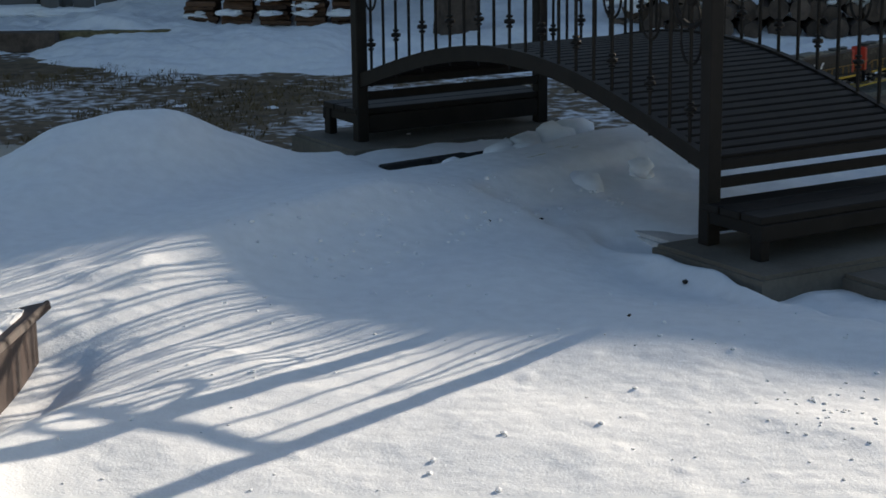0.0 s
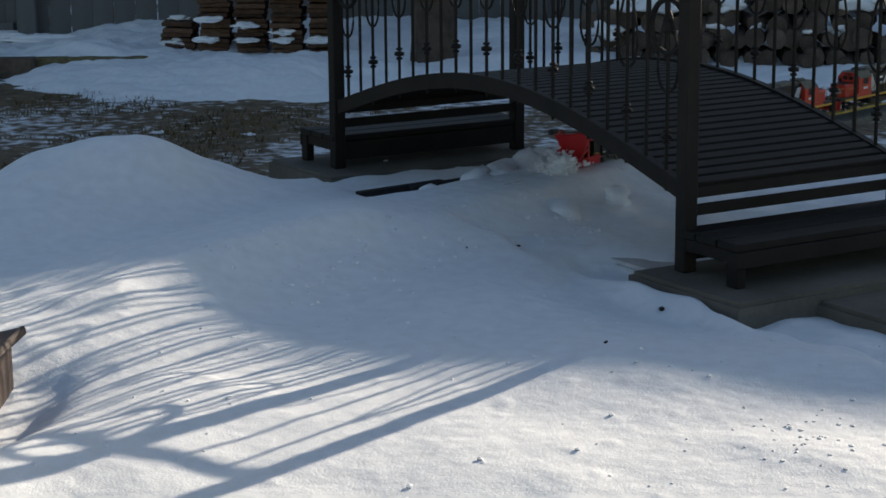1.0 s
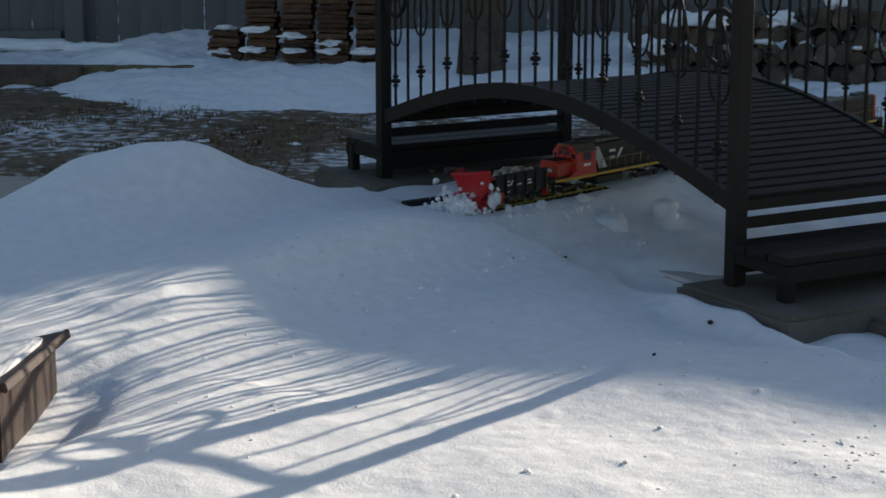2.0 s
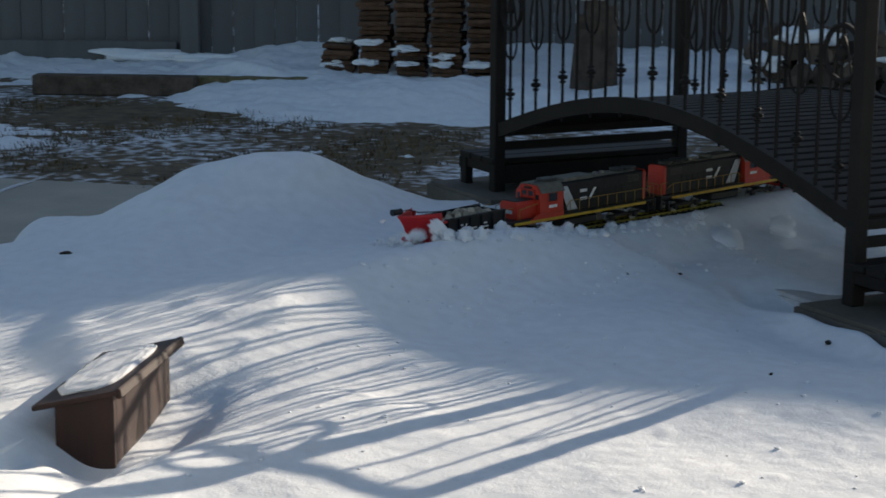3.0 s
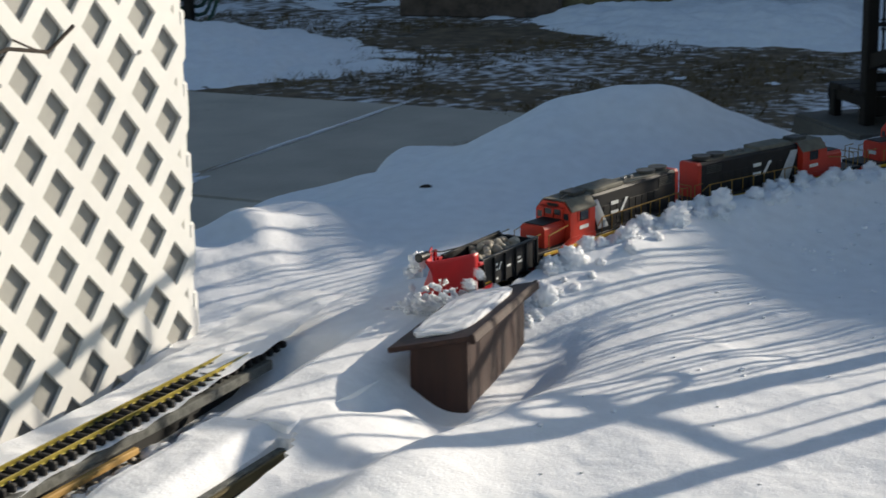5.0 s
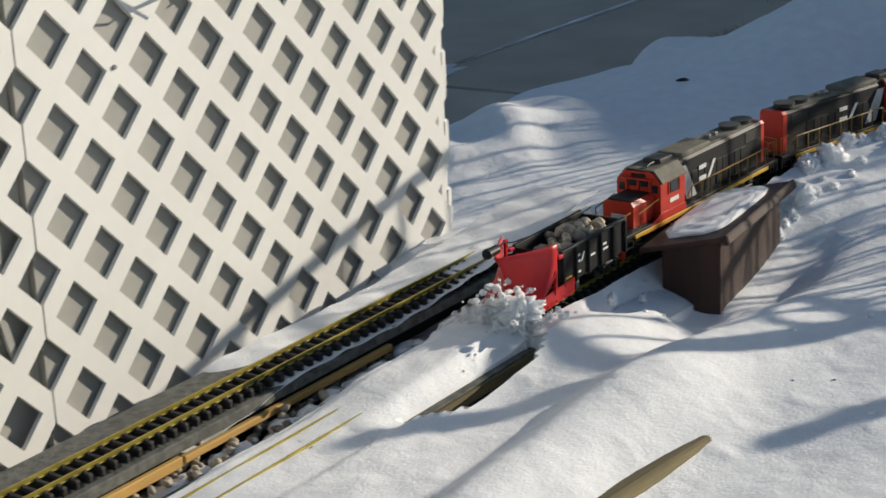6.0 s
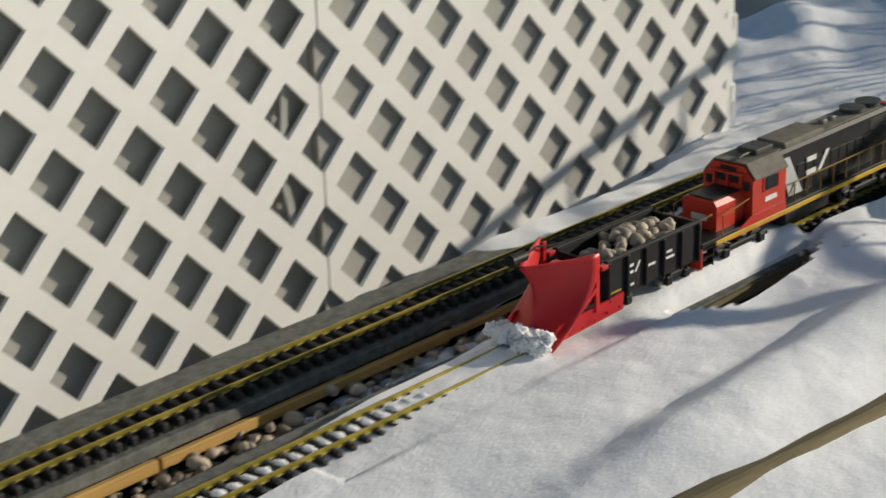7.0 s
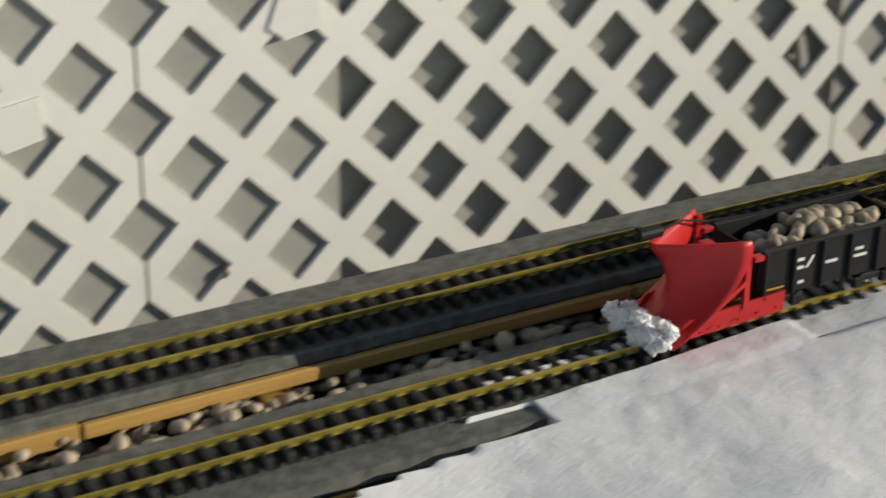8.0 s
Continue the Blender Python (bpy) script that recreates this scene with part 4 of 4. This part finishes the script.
def plough_car():
    car = thing("plough_car", "black gondola car with pebbles behind a red snow plough", "train car")
    o = -0.27                     # the plough's edge in the car's own space
    x0, x1 = o + 0.14, o + 0.385
    for y in (-0.0475, 0.0475):
        side = part("side", box(bmesh.new(), (x1 - x0, 0.004, 0.064), ((x0 + x1) / 2, y, 0.068), bevel=0.001), BLACK_PAINT, car)
        f = 1 if y > 0 else -1
        for i in range(6):
            x = x0 + 0.004 + (x1 - x0 - 0.008) * i / 5
            part("rib", box(bmesh.new(), (0.0065, 0.007, 0.066), (x, y + f * 0.004, 0.067), bevel=0.0015), BLACK_PAINT, side)
        part("top_rail", box(bmesh.new(), (x1 - x0 + 0.004, 0.009, 0.005), ((x0 + x1) / 2, y + f * 0.002, 0.1015), bevel=0.001), BLACK_PAINT, side)
        emblem(side, x0 + (0.055 if f < 0 else 0.085), y + f * 0.0035, 0.066, 0.025, 0 if f < 0 else 180)
        for i, (dx, z, w) in enumerate(((0.105, 0.066, 0.02), (0.155, 0.074, 0.014), (0.153, 0.064, 0.022), (0.06, 0.047, 0.01))):
            part("lettering", box(bmesh.new(), (w, 0.001, 0.004), (x0 + dx + w / 2, y + f * 0.003, z)), WHITE_PAINT, side)
        part("stripe", box(bmesh.new(), (0.03, 0.001, 0.0025), (x0 + 0.022, y + f * 0.003, 0.047)), YELLOW, side)
    for x in (x0, x1):
        part("end_wall", box(bmesh.new(), (0.004, 0.092, 0.062), (x, 0, 0.068), bevel=0.001), BLACK_PAINT, car)
    part("floor", box(bmesh.new(), (x1 - x0, 0.092, 0.006), ((x0 + x1) / 2, 0, 0.036)), BLACK_PAINT, car)
    part("underframe", box(box(bmesh.new(), (x1 - x0 + 0.03, 0.02, 0.012), ((x0 + x1) / 2 + 0.01, 0, 0.028)), (0.03, 0.014, 0.012), (x1 + 0.025, 0, 0.03)), BLACK_PAINT, car)
    bogie(car, x0 + 0.045, (-0.024, 0.024), 0.075)
    bogie(car, x1 - 0.045, (-0.024, 0.024), 0.075)
    for y in (-0.03, 0.0, 0.03):
        part("grab_iron", tube(bmesh.new(), [(x1 + 0.002, y - 0.01, 0.08), (x1 + 0.008, y - 0.01, 0.08), (x1 + 0.008, y + 0.01, 0.08), (x1 + 0.002, y + 0.01, 0.08)], 0.0012, 5), BLACK_PAINT, car)
    # the load
    r = random.Random(3)
    for i in range(74):
        a, k = r.uniform(x0 + 0.02, x1 - 0.02), r.uniform(-0.036, 0.036)
        heap = 1 - ((a - (x0 + x1) / 2 - 0.02) / 0.13) ** 2
        part("pebble", PEBBLES[i % 7], PEBBLE, car, m=pose(a, k, 0.07 + (0.034 * heap if i > 25 else 0.02 * heap) * (1 - (k / 0.055) ** 2), r.uniform(0, 90), r.uniform(-30, 30), r.uniform(0, 360)) @ Matrix.Scale(r.uniform(0.7, 1.1), 4))
    # the plough: flat edge below, hollow wedge above
    n, m, H, W = 20, 14, 0.122, 0.057
    b = bmesh.new()
    grid = []
    for i in range(n + 1):
        u = -1 + 2 * i / n
        row = []
        for j in range(m + 1):
            v = j / m
            x = 0.118 * (abs(u) ** 1.15) * v ** 0.9 + 0.125 * v * (1 - v) - 0.008 * v
            top = H * v + 0.003 * v * abs(u) ** 3
            row.append(b.verts.new((o + x, u * W * (1 + 0.05 * v), 0.002 + top)))
        grid.append(row)
    for i in range(n):
        for j in range(m):
            b.faces.new((grid[i][j], grid[i][j + 1], grid[i + 1][j + 1], grid[i + 1][j]))
    bmesh.ops.recalc_face_normals(b, faces=b.faces)
    bmesh.ops.solidify(b, geom=b.faces[:], thickness=0.003)
    blade = part("plough_blade", b, RED, car, "glossy red curved plough blade", smooth=True)
    for y in (-1, 1):
        b = bmesh.new()
        prism(b, [(o + 0.002, 0.0), (o + 0.175, 0.016), (o + 0.175, 0.045), (o + 0.07, 0.034), (o + 0.03, 0.03)], 0, 0.003, "y")
        part("side_skirt", b, RED, blade, "red side skirt plate", m=pose(0, y * 0.058 - (0.003 if y < 0 else 0), 0.0, -4 * y, 0, y * 4))
        b = bmesh.new()
        prism(b, [(o + 0.05, 0.03), (o + 0.058, 0.03), (o + 0.118, 0.068), (o + 0.118, 0.076)], 0, 0.005, "y")
        prism(b, [(o + 0.11, 0.03), (o + 0.118, 0.03), (o + 0.118, 0.12), (o + 0.11, 0.12)], 0, 0.005, "y")
        part("brace", b, RED, blade, m=pose(0, y * 0.052 - 0.0025, 0))
        part("bracket", box(bmesh.new(), (0.016, 0.012, 0.007), (o + 0.128, y * 0.052, 0.098), bevel=0.001), RED, blade)
        for k in range(5):
            part("rivet", rod(bmesh.new(), (o + 0.035 + 0.03 * k, y * 0.063, 0.02 + 0.002 * k), (o + 0.035 + 0.03 * k, y * 0.066, 0.02 + 0.002 * k), 0.0018, sides=6), RED, blade)
    part("mount", box(bmesh.new(), (0.1, 0.03, 0.02), (o + 0.11, 0, 0.035), bevel=0.002), RED, blade)
    part("mount_post", box(bmesh.new(), (0.02, 0.05, 0.06), (o + 0.1, 0, 0.07), bevel=0.002), RED, blade)
    lamp_part = part("headlamp", rod(rod(bmesh.new(), (o - 0.012, 0.012, 0.134), (o + 0.02, 0.012, 0.134), 0.0085, sides=14), (o - 0.014, 0.012, 0.134), (o - 0.008, 0.012, 0.134), 0.0098, sides=14), BLACK_PAINT, car, "small black round headlamp")
    part("lens", rod(bmesh.new(), (o - 0.0155, 0.012, 0.134), (o - 0.0135, 0.012, 0.134), 0.0075, sides=14), GLASS, lamp_part)
    part("hose", tube(bmesh.new(), [(o + 0.02, 0.012, 0.134), (o + 0.07, 0.03, 0.13), (o + 0.12, 0.04, 0.115), (x0 + 0.08, 0.0475, 0.104), (x1, 0.0475, 0.106)], 0.0016, 5), BLACK_PAINT, car)
    return car


def locomotive():
    t = thing("diesel_locomotive", "model diesel locomotive with red cab, black hood and yellow sill", "locomotive", group="locomotives")
    part("deck", box(bmesh.new(), (0.575, 0.102, 0.008), (0, 0, 0.054), bevel=0.001), BLACK_PAINT, t)
    for y in (-0.0515, 0.0515):
        part("sill", box(bmesh.new(), (0.5, 0.003, 0.008), (-0.005, y, 0.0495), bevel=0.0008), YELLOW, t, "yellow painted sill")
    hood = bmesh.new()
    prism(hood, [(-0.031, 0.058), (0.031, 0.058), (0.031, 0.141), (0.026, 0.147), (-0.026, 0.147), (-0.031, 0.141)], -0.075, 0.25, "x")
    hood_ob = part("hood", hood, BLACK_PAINT, t)
    part("hood_end", prism(bmesh.new(), [(-0.0315, 0.058), (0.0315, 0.058), (0.0315, 0.1415), (0.0265, 0.1475), (-0.0265, 0.1475), (-0.0315, 0.1415)], 0.2502, 0.262, "x"), ORANGE_RED, t, "red hood end")
    part("roof_panel", box(bmesh.new(), (0.3, 0.05, 0.003), (0.08, 0, 0.1485), bevel=0.001), DUST, hood_ob)
    part("dynamic_brake", box(bmesh.new(), (0.11, 0.058, 0.012), (0.0, 0, 0.152), bevel=0.003), DUST, hood_ob)
    for x in (0.175, 0.222):
        fan = rod(bmesh.new(), (x, 0, 0.149), (x, 0, 0.157), 0.021, sides=20)
        rod(fan, (x, 0, 0.157), (x, 0, 0.1585), 0.023, sides=20)
        part("fan", fan, GREY_ROOF, hood_ob, "round roof fan")
    for x in (0.09, 0.115):
        part("exhaust", box(bmesh.new(), (0.012, 0.012, 0.008), (x, 0, 0.153), bevel=0.001), STEEL, hood_ob)
    for y in (-1, 1):
        for i in range(5):
            part("louvre", box(bmesh.new(), (0.05, 0.002, 0.002), (0.21, y * 0.0318, 0.118 + 0.0045 * i)), GREY_ROOF, hood_ob)
        for i in range(9):
            part("hood_door", box(bmesh.new(), (0.021, 0.0016, 0.05), (-0.012 + 0.0235 * i, y * 0.0316, 0.087), bevel=0.0005), BLACK_PAINT, hood_ob)
        # slanting light panel behind the cab
        b = bmesh.new()
        prism(b, [(-0.073, 0.134), (-0.048, 0.134), (-0.008, 0.062), (-0.045, 0.062)], -0.0006, 0.0006, "y")
        part("stripe", b, LIGHT_GREY, hood_ob, "slanting light grey stripe", m=pose(0, y * 0.0335, 0))
        emblem(hood_ob, 0.002 if y < 0 else 0.08, y * 0.0332, 0.086, 0.052, 0 if y < 0 else 180)
    cab = bmesh.new()
    prism(cab, [(-0.049, 0.058), (0.049, 0.058), (0.049, 0.126), (0.03, 0.148), (-0.03, 0.148), (-0.049, 0.126)], -0.162, -0.076, "x")
    cab_ob = part("cab", cab, ORANGE_RED, t, "orange-red cab")
    roof = bmesh.new()
    prism(roof, [(-0.0505, 0.1262), (-0.0305, 0.1495), (0.0305, 0.1495), (0.0505, 0.1262), (0.0505, 0.1295), (0.0315, 0.1522), (-0.0315, 0.1522), (-0.0505, 0.1295)], -0.158, -0.073, "x")
    part("cab_roof", roof, DUST, cab_ob, "dusty tan cab roof")
    part("roof_box", box(bmesh.new(), (0.045, 0.04, 0.01), (-0.095, 0, 0.1565), bevel=0.002), GREY_ROOF, cab_ob)
    part("horn", tube(bmesh.new(), [(-0.15, -0.01, 0.155), (-0.14, -0.01, 0.158), (-0.125, -0.01, 0.158)], 0.0022, 6), GREY_ROOF, cab_ob)
    for y in (-1, 1):
        part("side_window", box(bmesh.new(), (0.026, 0.002, 0.02), (-0.115, y * 0.0492, 0.113)), GLASS, cab_ob)
        part("window_frame", box(bmesh.new(), (0.03, 0.0012, 0.024), (-0.115, y * 0.0489, 0.113)), BLACK_PAINT, cab_ob)
        part("number", box(bmesh.new(), (0.03, 0.001, 0.0085), (-0.115, y * 0.0495, 0.086)), WHITE_PAINT, cab_ob, "small white painted bar")
    for y, w in ((-0.037, 0.012), (0.037, 0.012), (-0.013, 0.017), (0.013, 0.017)):
        part("front_window", box(bmesh.new(), (0.002, w, 0.015), (-0.1625, y, 0.126 if abs(y) < 0.02 else 0.116)), GLASS, cab_ob)
    part("number_board", box(bmesh.new(), (0.003, 0.03, 0.006), (-0.163, 0, 0.141)), BLACK_PAINT, cab_ob)
    for y in (-1, 1):
        skirt = prism(bmesh.new(), [(-0.222, 0.044), (-0.076, 0.044), (-0.076, 0.068), (-0.17, 0.068)], -0.001, 0.001, "y")
        part("cab_skirt", skirt, ORANGE_RED, cab_ob, m=pose(0, y * 0.0505, 0))
        for x in (-0.135, -0.097):
            part("window_post", box(bmesh.new(), (0.003, 0.003, 0.026), (x, y * 0.0492, 0.113), bevel=0.0006), ORANGE_RED, cab_ob)
    part("window_visor", box(bmesh.new(), (0.012, 0.066, 0.003), (-0.167, 0, 0.1355), bevel=0.001), ORANGE_RED, cab_ob)
    for y in (-0.026, 0.0, 0.026):
        part("window_post", box(bmesh.new(), (0.005, 0.005, 0.024), (-0.1635, y, 0.123), bevel=0.0006), ORANGE_RED, cab_ob)
    nose = prism(bmesh.new(), [(-0.034, 0.058), (0.034, 0.058), (0.034, 0.1), (0.028, 0.108), (-0.028, 0.108), (-0.034, 0.1)], -0.232, -0.1622, "x")
    nose_ob = part("nose", nose, ORANGE_RED, t, "orange-red short nose")
    part("nose_top", box(bmesh.new(), (0.062, 0.05, 0.002), (-0.197, 0, 0.1095)), BLACK_PAINT, nose_ob)
    part("nose_mark", box(bmesh.new(), (0.001, 0.03, 0.01), (-0.2327, 0, 0.078)), LIGHT_GREY, nose_ob)
    for x, red in ((-0.286, True), (0.286, False)):
        part("pilot", box(bmesh.new(), (0.006, 0.1, 0.036), (x, 0, 0.032), bevel=0.001), ORANGE_RED if red else BLACK_PAINT, t)
        part("coupler", box(box(bmesh.new(), (0.03, 0.01, 0.01), (x * 1.06, 0, 0.03), bevel=0.002), (0.012, 0.018, 0.012), (x * 1.1, 0, 0.03), bevel=0.003), BLACK_PAINT, t)
        for y in (-0.044, 0.044):
            steps = bmesh.new()
            for z in (0.018, 0.032, 0.046):
                box(steps, (0.026, 0.012, 0.002), (x * 0.95, y, z))
            for dx in (-0.014, 0.014):
                box(steps, (0.002, 0.012, 0.04), (x * 0.95 + dx, y, 0.034))
            part("steps", steps, BLACK_PAINT, t)
            rail_b = tube(bmesh.new(), [(x * 0.99, y, 0.03), (x * 0.99, y, 0.096), (x * 0.9, y, 0.098)], 0.0014, 5)
            part("grab_rail", rail_b, RAILING, t, "dull ochre grab rail")
        part("end_rail", tube(bmesh.new(), [(x * 0.985, -0.03, 0.058), (x * 0.985, -0.03, 0.093), (x * 0.985, 0.03, 0.093), (x * 0.985, 0.03, 0.058)], 0.0013, 5), RAILING, t)
    for y in (-0.0485, 0.0485):
        b = tube(bmesh.new(), [(-0.065, y, 0.075), (-0.05, y, 0.093), (0.24, y, 0.093), (0.262, y, 0.08)], 0.0013, 5)
        hr = part("handrail", b, RAILING, t, "thin ochre handrail")
        for i in range(9):
            part("stanchion", rod(bmesh.new(), (-0.05 + 0.036 * i, y, 0.056), (-0.05 + 0.036 * i, y, 0.093), 0.0013, sides=5), RAILING, hr)
        part("handrail", tube(bmesh.new(), [(-0.235, y, 0.058), (-0.235, y, 0.09), (-0.17, y, 0.1)], 0.0013, 5), RAILING, t)
    part("fuel_tank", box(bmesh.new(), (0.13, 0.08, 0.028), (0.0, 0, 0.027), bevel=0.006), BLACK_PAINT, t)
    for x in (-0.17, 0.17):
        bogie(t, x, (-0.045, 0.045), 0.13)
    return t


plough = plough_car()
first = locomotive()
first.scale = (1.17, 1.02, 1.02)
locos = [first] + [copy_thing(first, pose(0, 0, 0)) for _ in range(2)]
tagged(locos[0], "leading model diesel locomotive, sunlit orange-red cab and black hood")
tagged(locos[1], "second model diesel locomotive running hood first, red hood end")
tagged(locos[2], "third model diesel locomotive with red cab and black hood")
FACING = (0, 180, 0)

# ---- snow that the plough throws aside ----
rng = random.Random(17)
cover = []
s = COVER_FROM
while s < COVER_TO:
    for d0, d1 in ((-0.08, 0.0), (0.0, 0.08)):
        mid, ang = on_line(s + 0.035, -(d0 + d1) / 2)
        b, n = bmesh.new(), 6
        grid = []
        for i in range(n + 1):
            row = []
            for j in range(n + 1):
                off = d0 + (d1 - d0) * j / n
                p = on_line(s + 0.07 * i / n, -off)[0]
                lip = 0.0008 - 0.003 * step(0.066, 0.08, abs(off))
                row.append(b.verts.new((p.x - mid.x, p.y - mid.y, surface(p.x, p.y) + lip)))
            grid.append(row)
        for i in range(n):
            for j in range(n):
                b.faces.new((grid[i][j], grid[i][j + 1], grid[i + 1][j + 1], grid[i + 1][j]))
        edge = [grid[i][0] for i in range(n + 1)] + [grid[n][j] for j in range(1, n + 1)] + [grid[i][n] for i in range(n - 1, -1, -1)] + [grid[0][j] for j in range(n - 1, 0, -1)]
        high = [b.verts.new(v.co) for v in edge]
        low = [b.verts.new((v.co.x * 0.98, v.co.y * 0.98, -0.086 + 0.01 * noise.noise(v.co * 40))) for v in edge]
        for i in range(len(edge)):
            j = (i + 1) % len(edge)
            b.faces.new((high[j], high[i], low[i], low[j]))
        b.faces.new(low)
        bmesh.ops.recalc_face_normals(b, faces=b.faces)
        ob = tagged(part("snow_slab", b, SNOW, m=pose(mid.x, mid.y, 0), smooth=False), "slab of snow over the rails, pressed aside by the plough", "snow", group="snow lying on the line")
        for f in ob.data.polygons[: n * n]:
            f.use_smooth = True
        cover.append((ob, mid, ang, reached(s), 1 if d0 >= 0 else -1, s))
    s += 0.07
CLODS = [mesh_of("snow_clod", lump(bmesh.new(), 0.02, stretch=(1.2, 1, 0.85), seed=i + 70, rough=0.5, sub=4, freq=3.2), CHUNK, True) for i in range(6)]
clods = []
for i in range(298):
    s = 0.9 + 3.2 * (i / 298) ** 0.9
    ob = tagged(part("snow_clod", CLODS[i % 6], CHUNK), "lump of snow thrown up by the plough", "snow", group="clods of ploughed snow")
    k = rng.choice((0.2, 0.3, 0.4, 0.55, 0.9)) * rng.uniform(0.8, 1.2) * (0.6 if s < 1.3 else 1.5 if s < 2.5 else 1.0)
    ob.scale = (k, k, k)
    clods.append((ob, s, rng.uniform(-0.06, 0.06), 1 if rng.random() < 0.72 else -1, rng.uniform(0.085, 0.19), rng.uniform(0.02, 0.09), rng.uniform(0, 360)))
wave = thing("snow_wave", "rolling clump of loose snow pushed before the plough", "snow")
for i in range(230):
    x, y = rng.gauss(-0.02, 0.034), rng.gauss(-0.02, 0.05)
    part("clod", CLODS[i % 6], CHUNK, wave, m=pose(x, y, rng.uniform(-0.01, 0.085) * max(0.15, 1 - abs(y + 0.02) * 7), rng.uniform(0, 360), 0, rng.uniform(0, 360)) @ Matrix.Scale(rng.choice((0.06, 0.09, 0.13, 0.2, 0.3)), 4))
for i, (x, y, z, k) in enumerate(((-0.012, -0.01, 0.0, 0.042), (-0.02, -0.05, 0.02, 0.032), (0.0, 0.045, 0.0, 0.03))):
    part("core", lump(bmesh.new(), k, (x, y, z), (0.8, 1.5, 0.9), seed=33 + i, rough=0.7, sub=5, freq=3.6), CHUNK, wave, smooth=True)
scoop = thing("snow_scoop", "small clump of snow riding on the plough's edge", "snow")
for i in range(22):
    part("clod", CLODS[i % 6], CHUNK, scoop, m=pose(-0.012 + 0.014 * math.sin(i * 2.0), -0.052 + 0.0045 * i, 0.012 + 0.011 * math.sin(i * 1.3), 50 * i, 0, 70 * i) @ Matrix.Scale(0.5 + 0.2 * math.sin(3 * i), 4))


def motions():
    """Everything that moves: the train, and the snow that it ploughs."""
    times = [i * 0.2 for i in range(41)]
    walk(plough, [(t, along(t, 0.27, 0.08)) for t in times])
    walk(scoop, [(t, along(t, 0.0, 0.02)) for t in times])
    for i, loco in enumerate(locos):
        walk(loco, [(t, along(t, 0.727 + 0.7 * i, 0.19) @ pose(0, 0, 0, 0, 0, FACING[i])) for t in times])
    rest = along(5.95, -0.01, 0.02) @ pose(0, -0.115, -0.07, 12, 0, 0)
    walk(wave, [(t, along(t, 0.005, 0.02) @ pose(0, 0, 0.004 * math.sin(9 * t), 14 * math.sin(5 * t), 10 * math.cos(4 * t), 0)) for t in times if t < 6.3] + [(6.5, rest), (8.0, rest)])
    for ob, mid, ang, hit, side, s in cover:
        home = pose(mid.x, mid.y, 0)
        back_dir, out = Vector((math.cos(ang), math.sin(ang), 0)), Vector((math.sin(ang), -math.cos(ang), 0)) * side
        deep = 0.05 + 0.03 * min(1.0, max(0.0, (s - 1.0) / 1.2))
        aside = Matrix.Translation(Vector((mid.x, mid.y, -deep)) - back_dir * 0.02 + out * 0.1)
        rows = [(0.0, home), (hit - 0.04, home), (hit + 0.08, aside), (8.0, aside)]
        walk(ob, [(t, m) for i, (t, m) in enumerate(rows) if i in (0, 3) or 0.05 < t < 7.9])
    for ob, s, d, side, far, high, turn in clods:
        a, ang = on_line(s, d)
        hit = reached(s)
        k = ob.scale[0]
        b, _ = on_line(s - 0.05, -side * far)
        c, _ = on_line(s - 0.03, -side * far * 0.6)
        low = Vector((a.x, a.y, -0.075))
        mid = Vector((c.x, c.y, -0.02 + high))
        end = Vector((b.x, b.y, max(-0.09, surface(b.x, b.y)) + 0.003 * k - 0.004))
        rows = [(0.0, low, 0), (hit - 0.03, low, 0), (hit + 0.1, mid, 60), (hit + 0.26, end, 110), (8.0, end, 110)]
        walk(ob, [(t, Matrix.Translation(p) @ pose(0, 0, 0, q, q * 0.5, turn)) for i, (t, p, q) in enumerate(rows) if i in (0, 4) or 0.05 < t < 7.9])


motions()
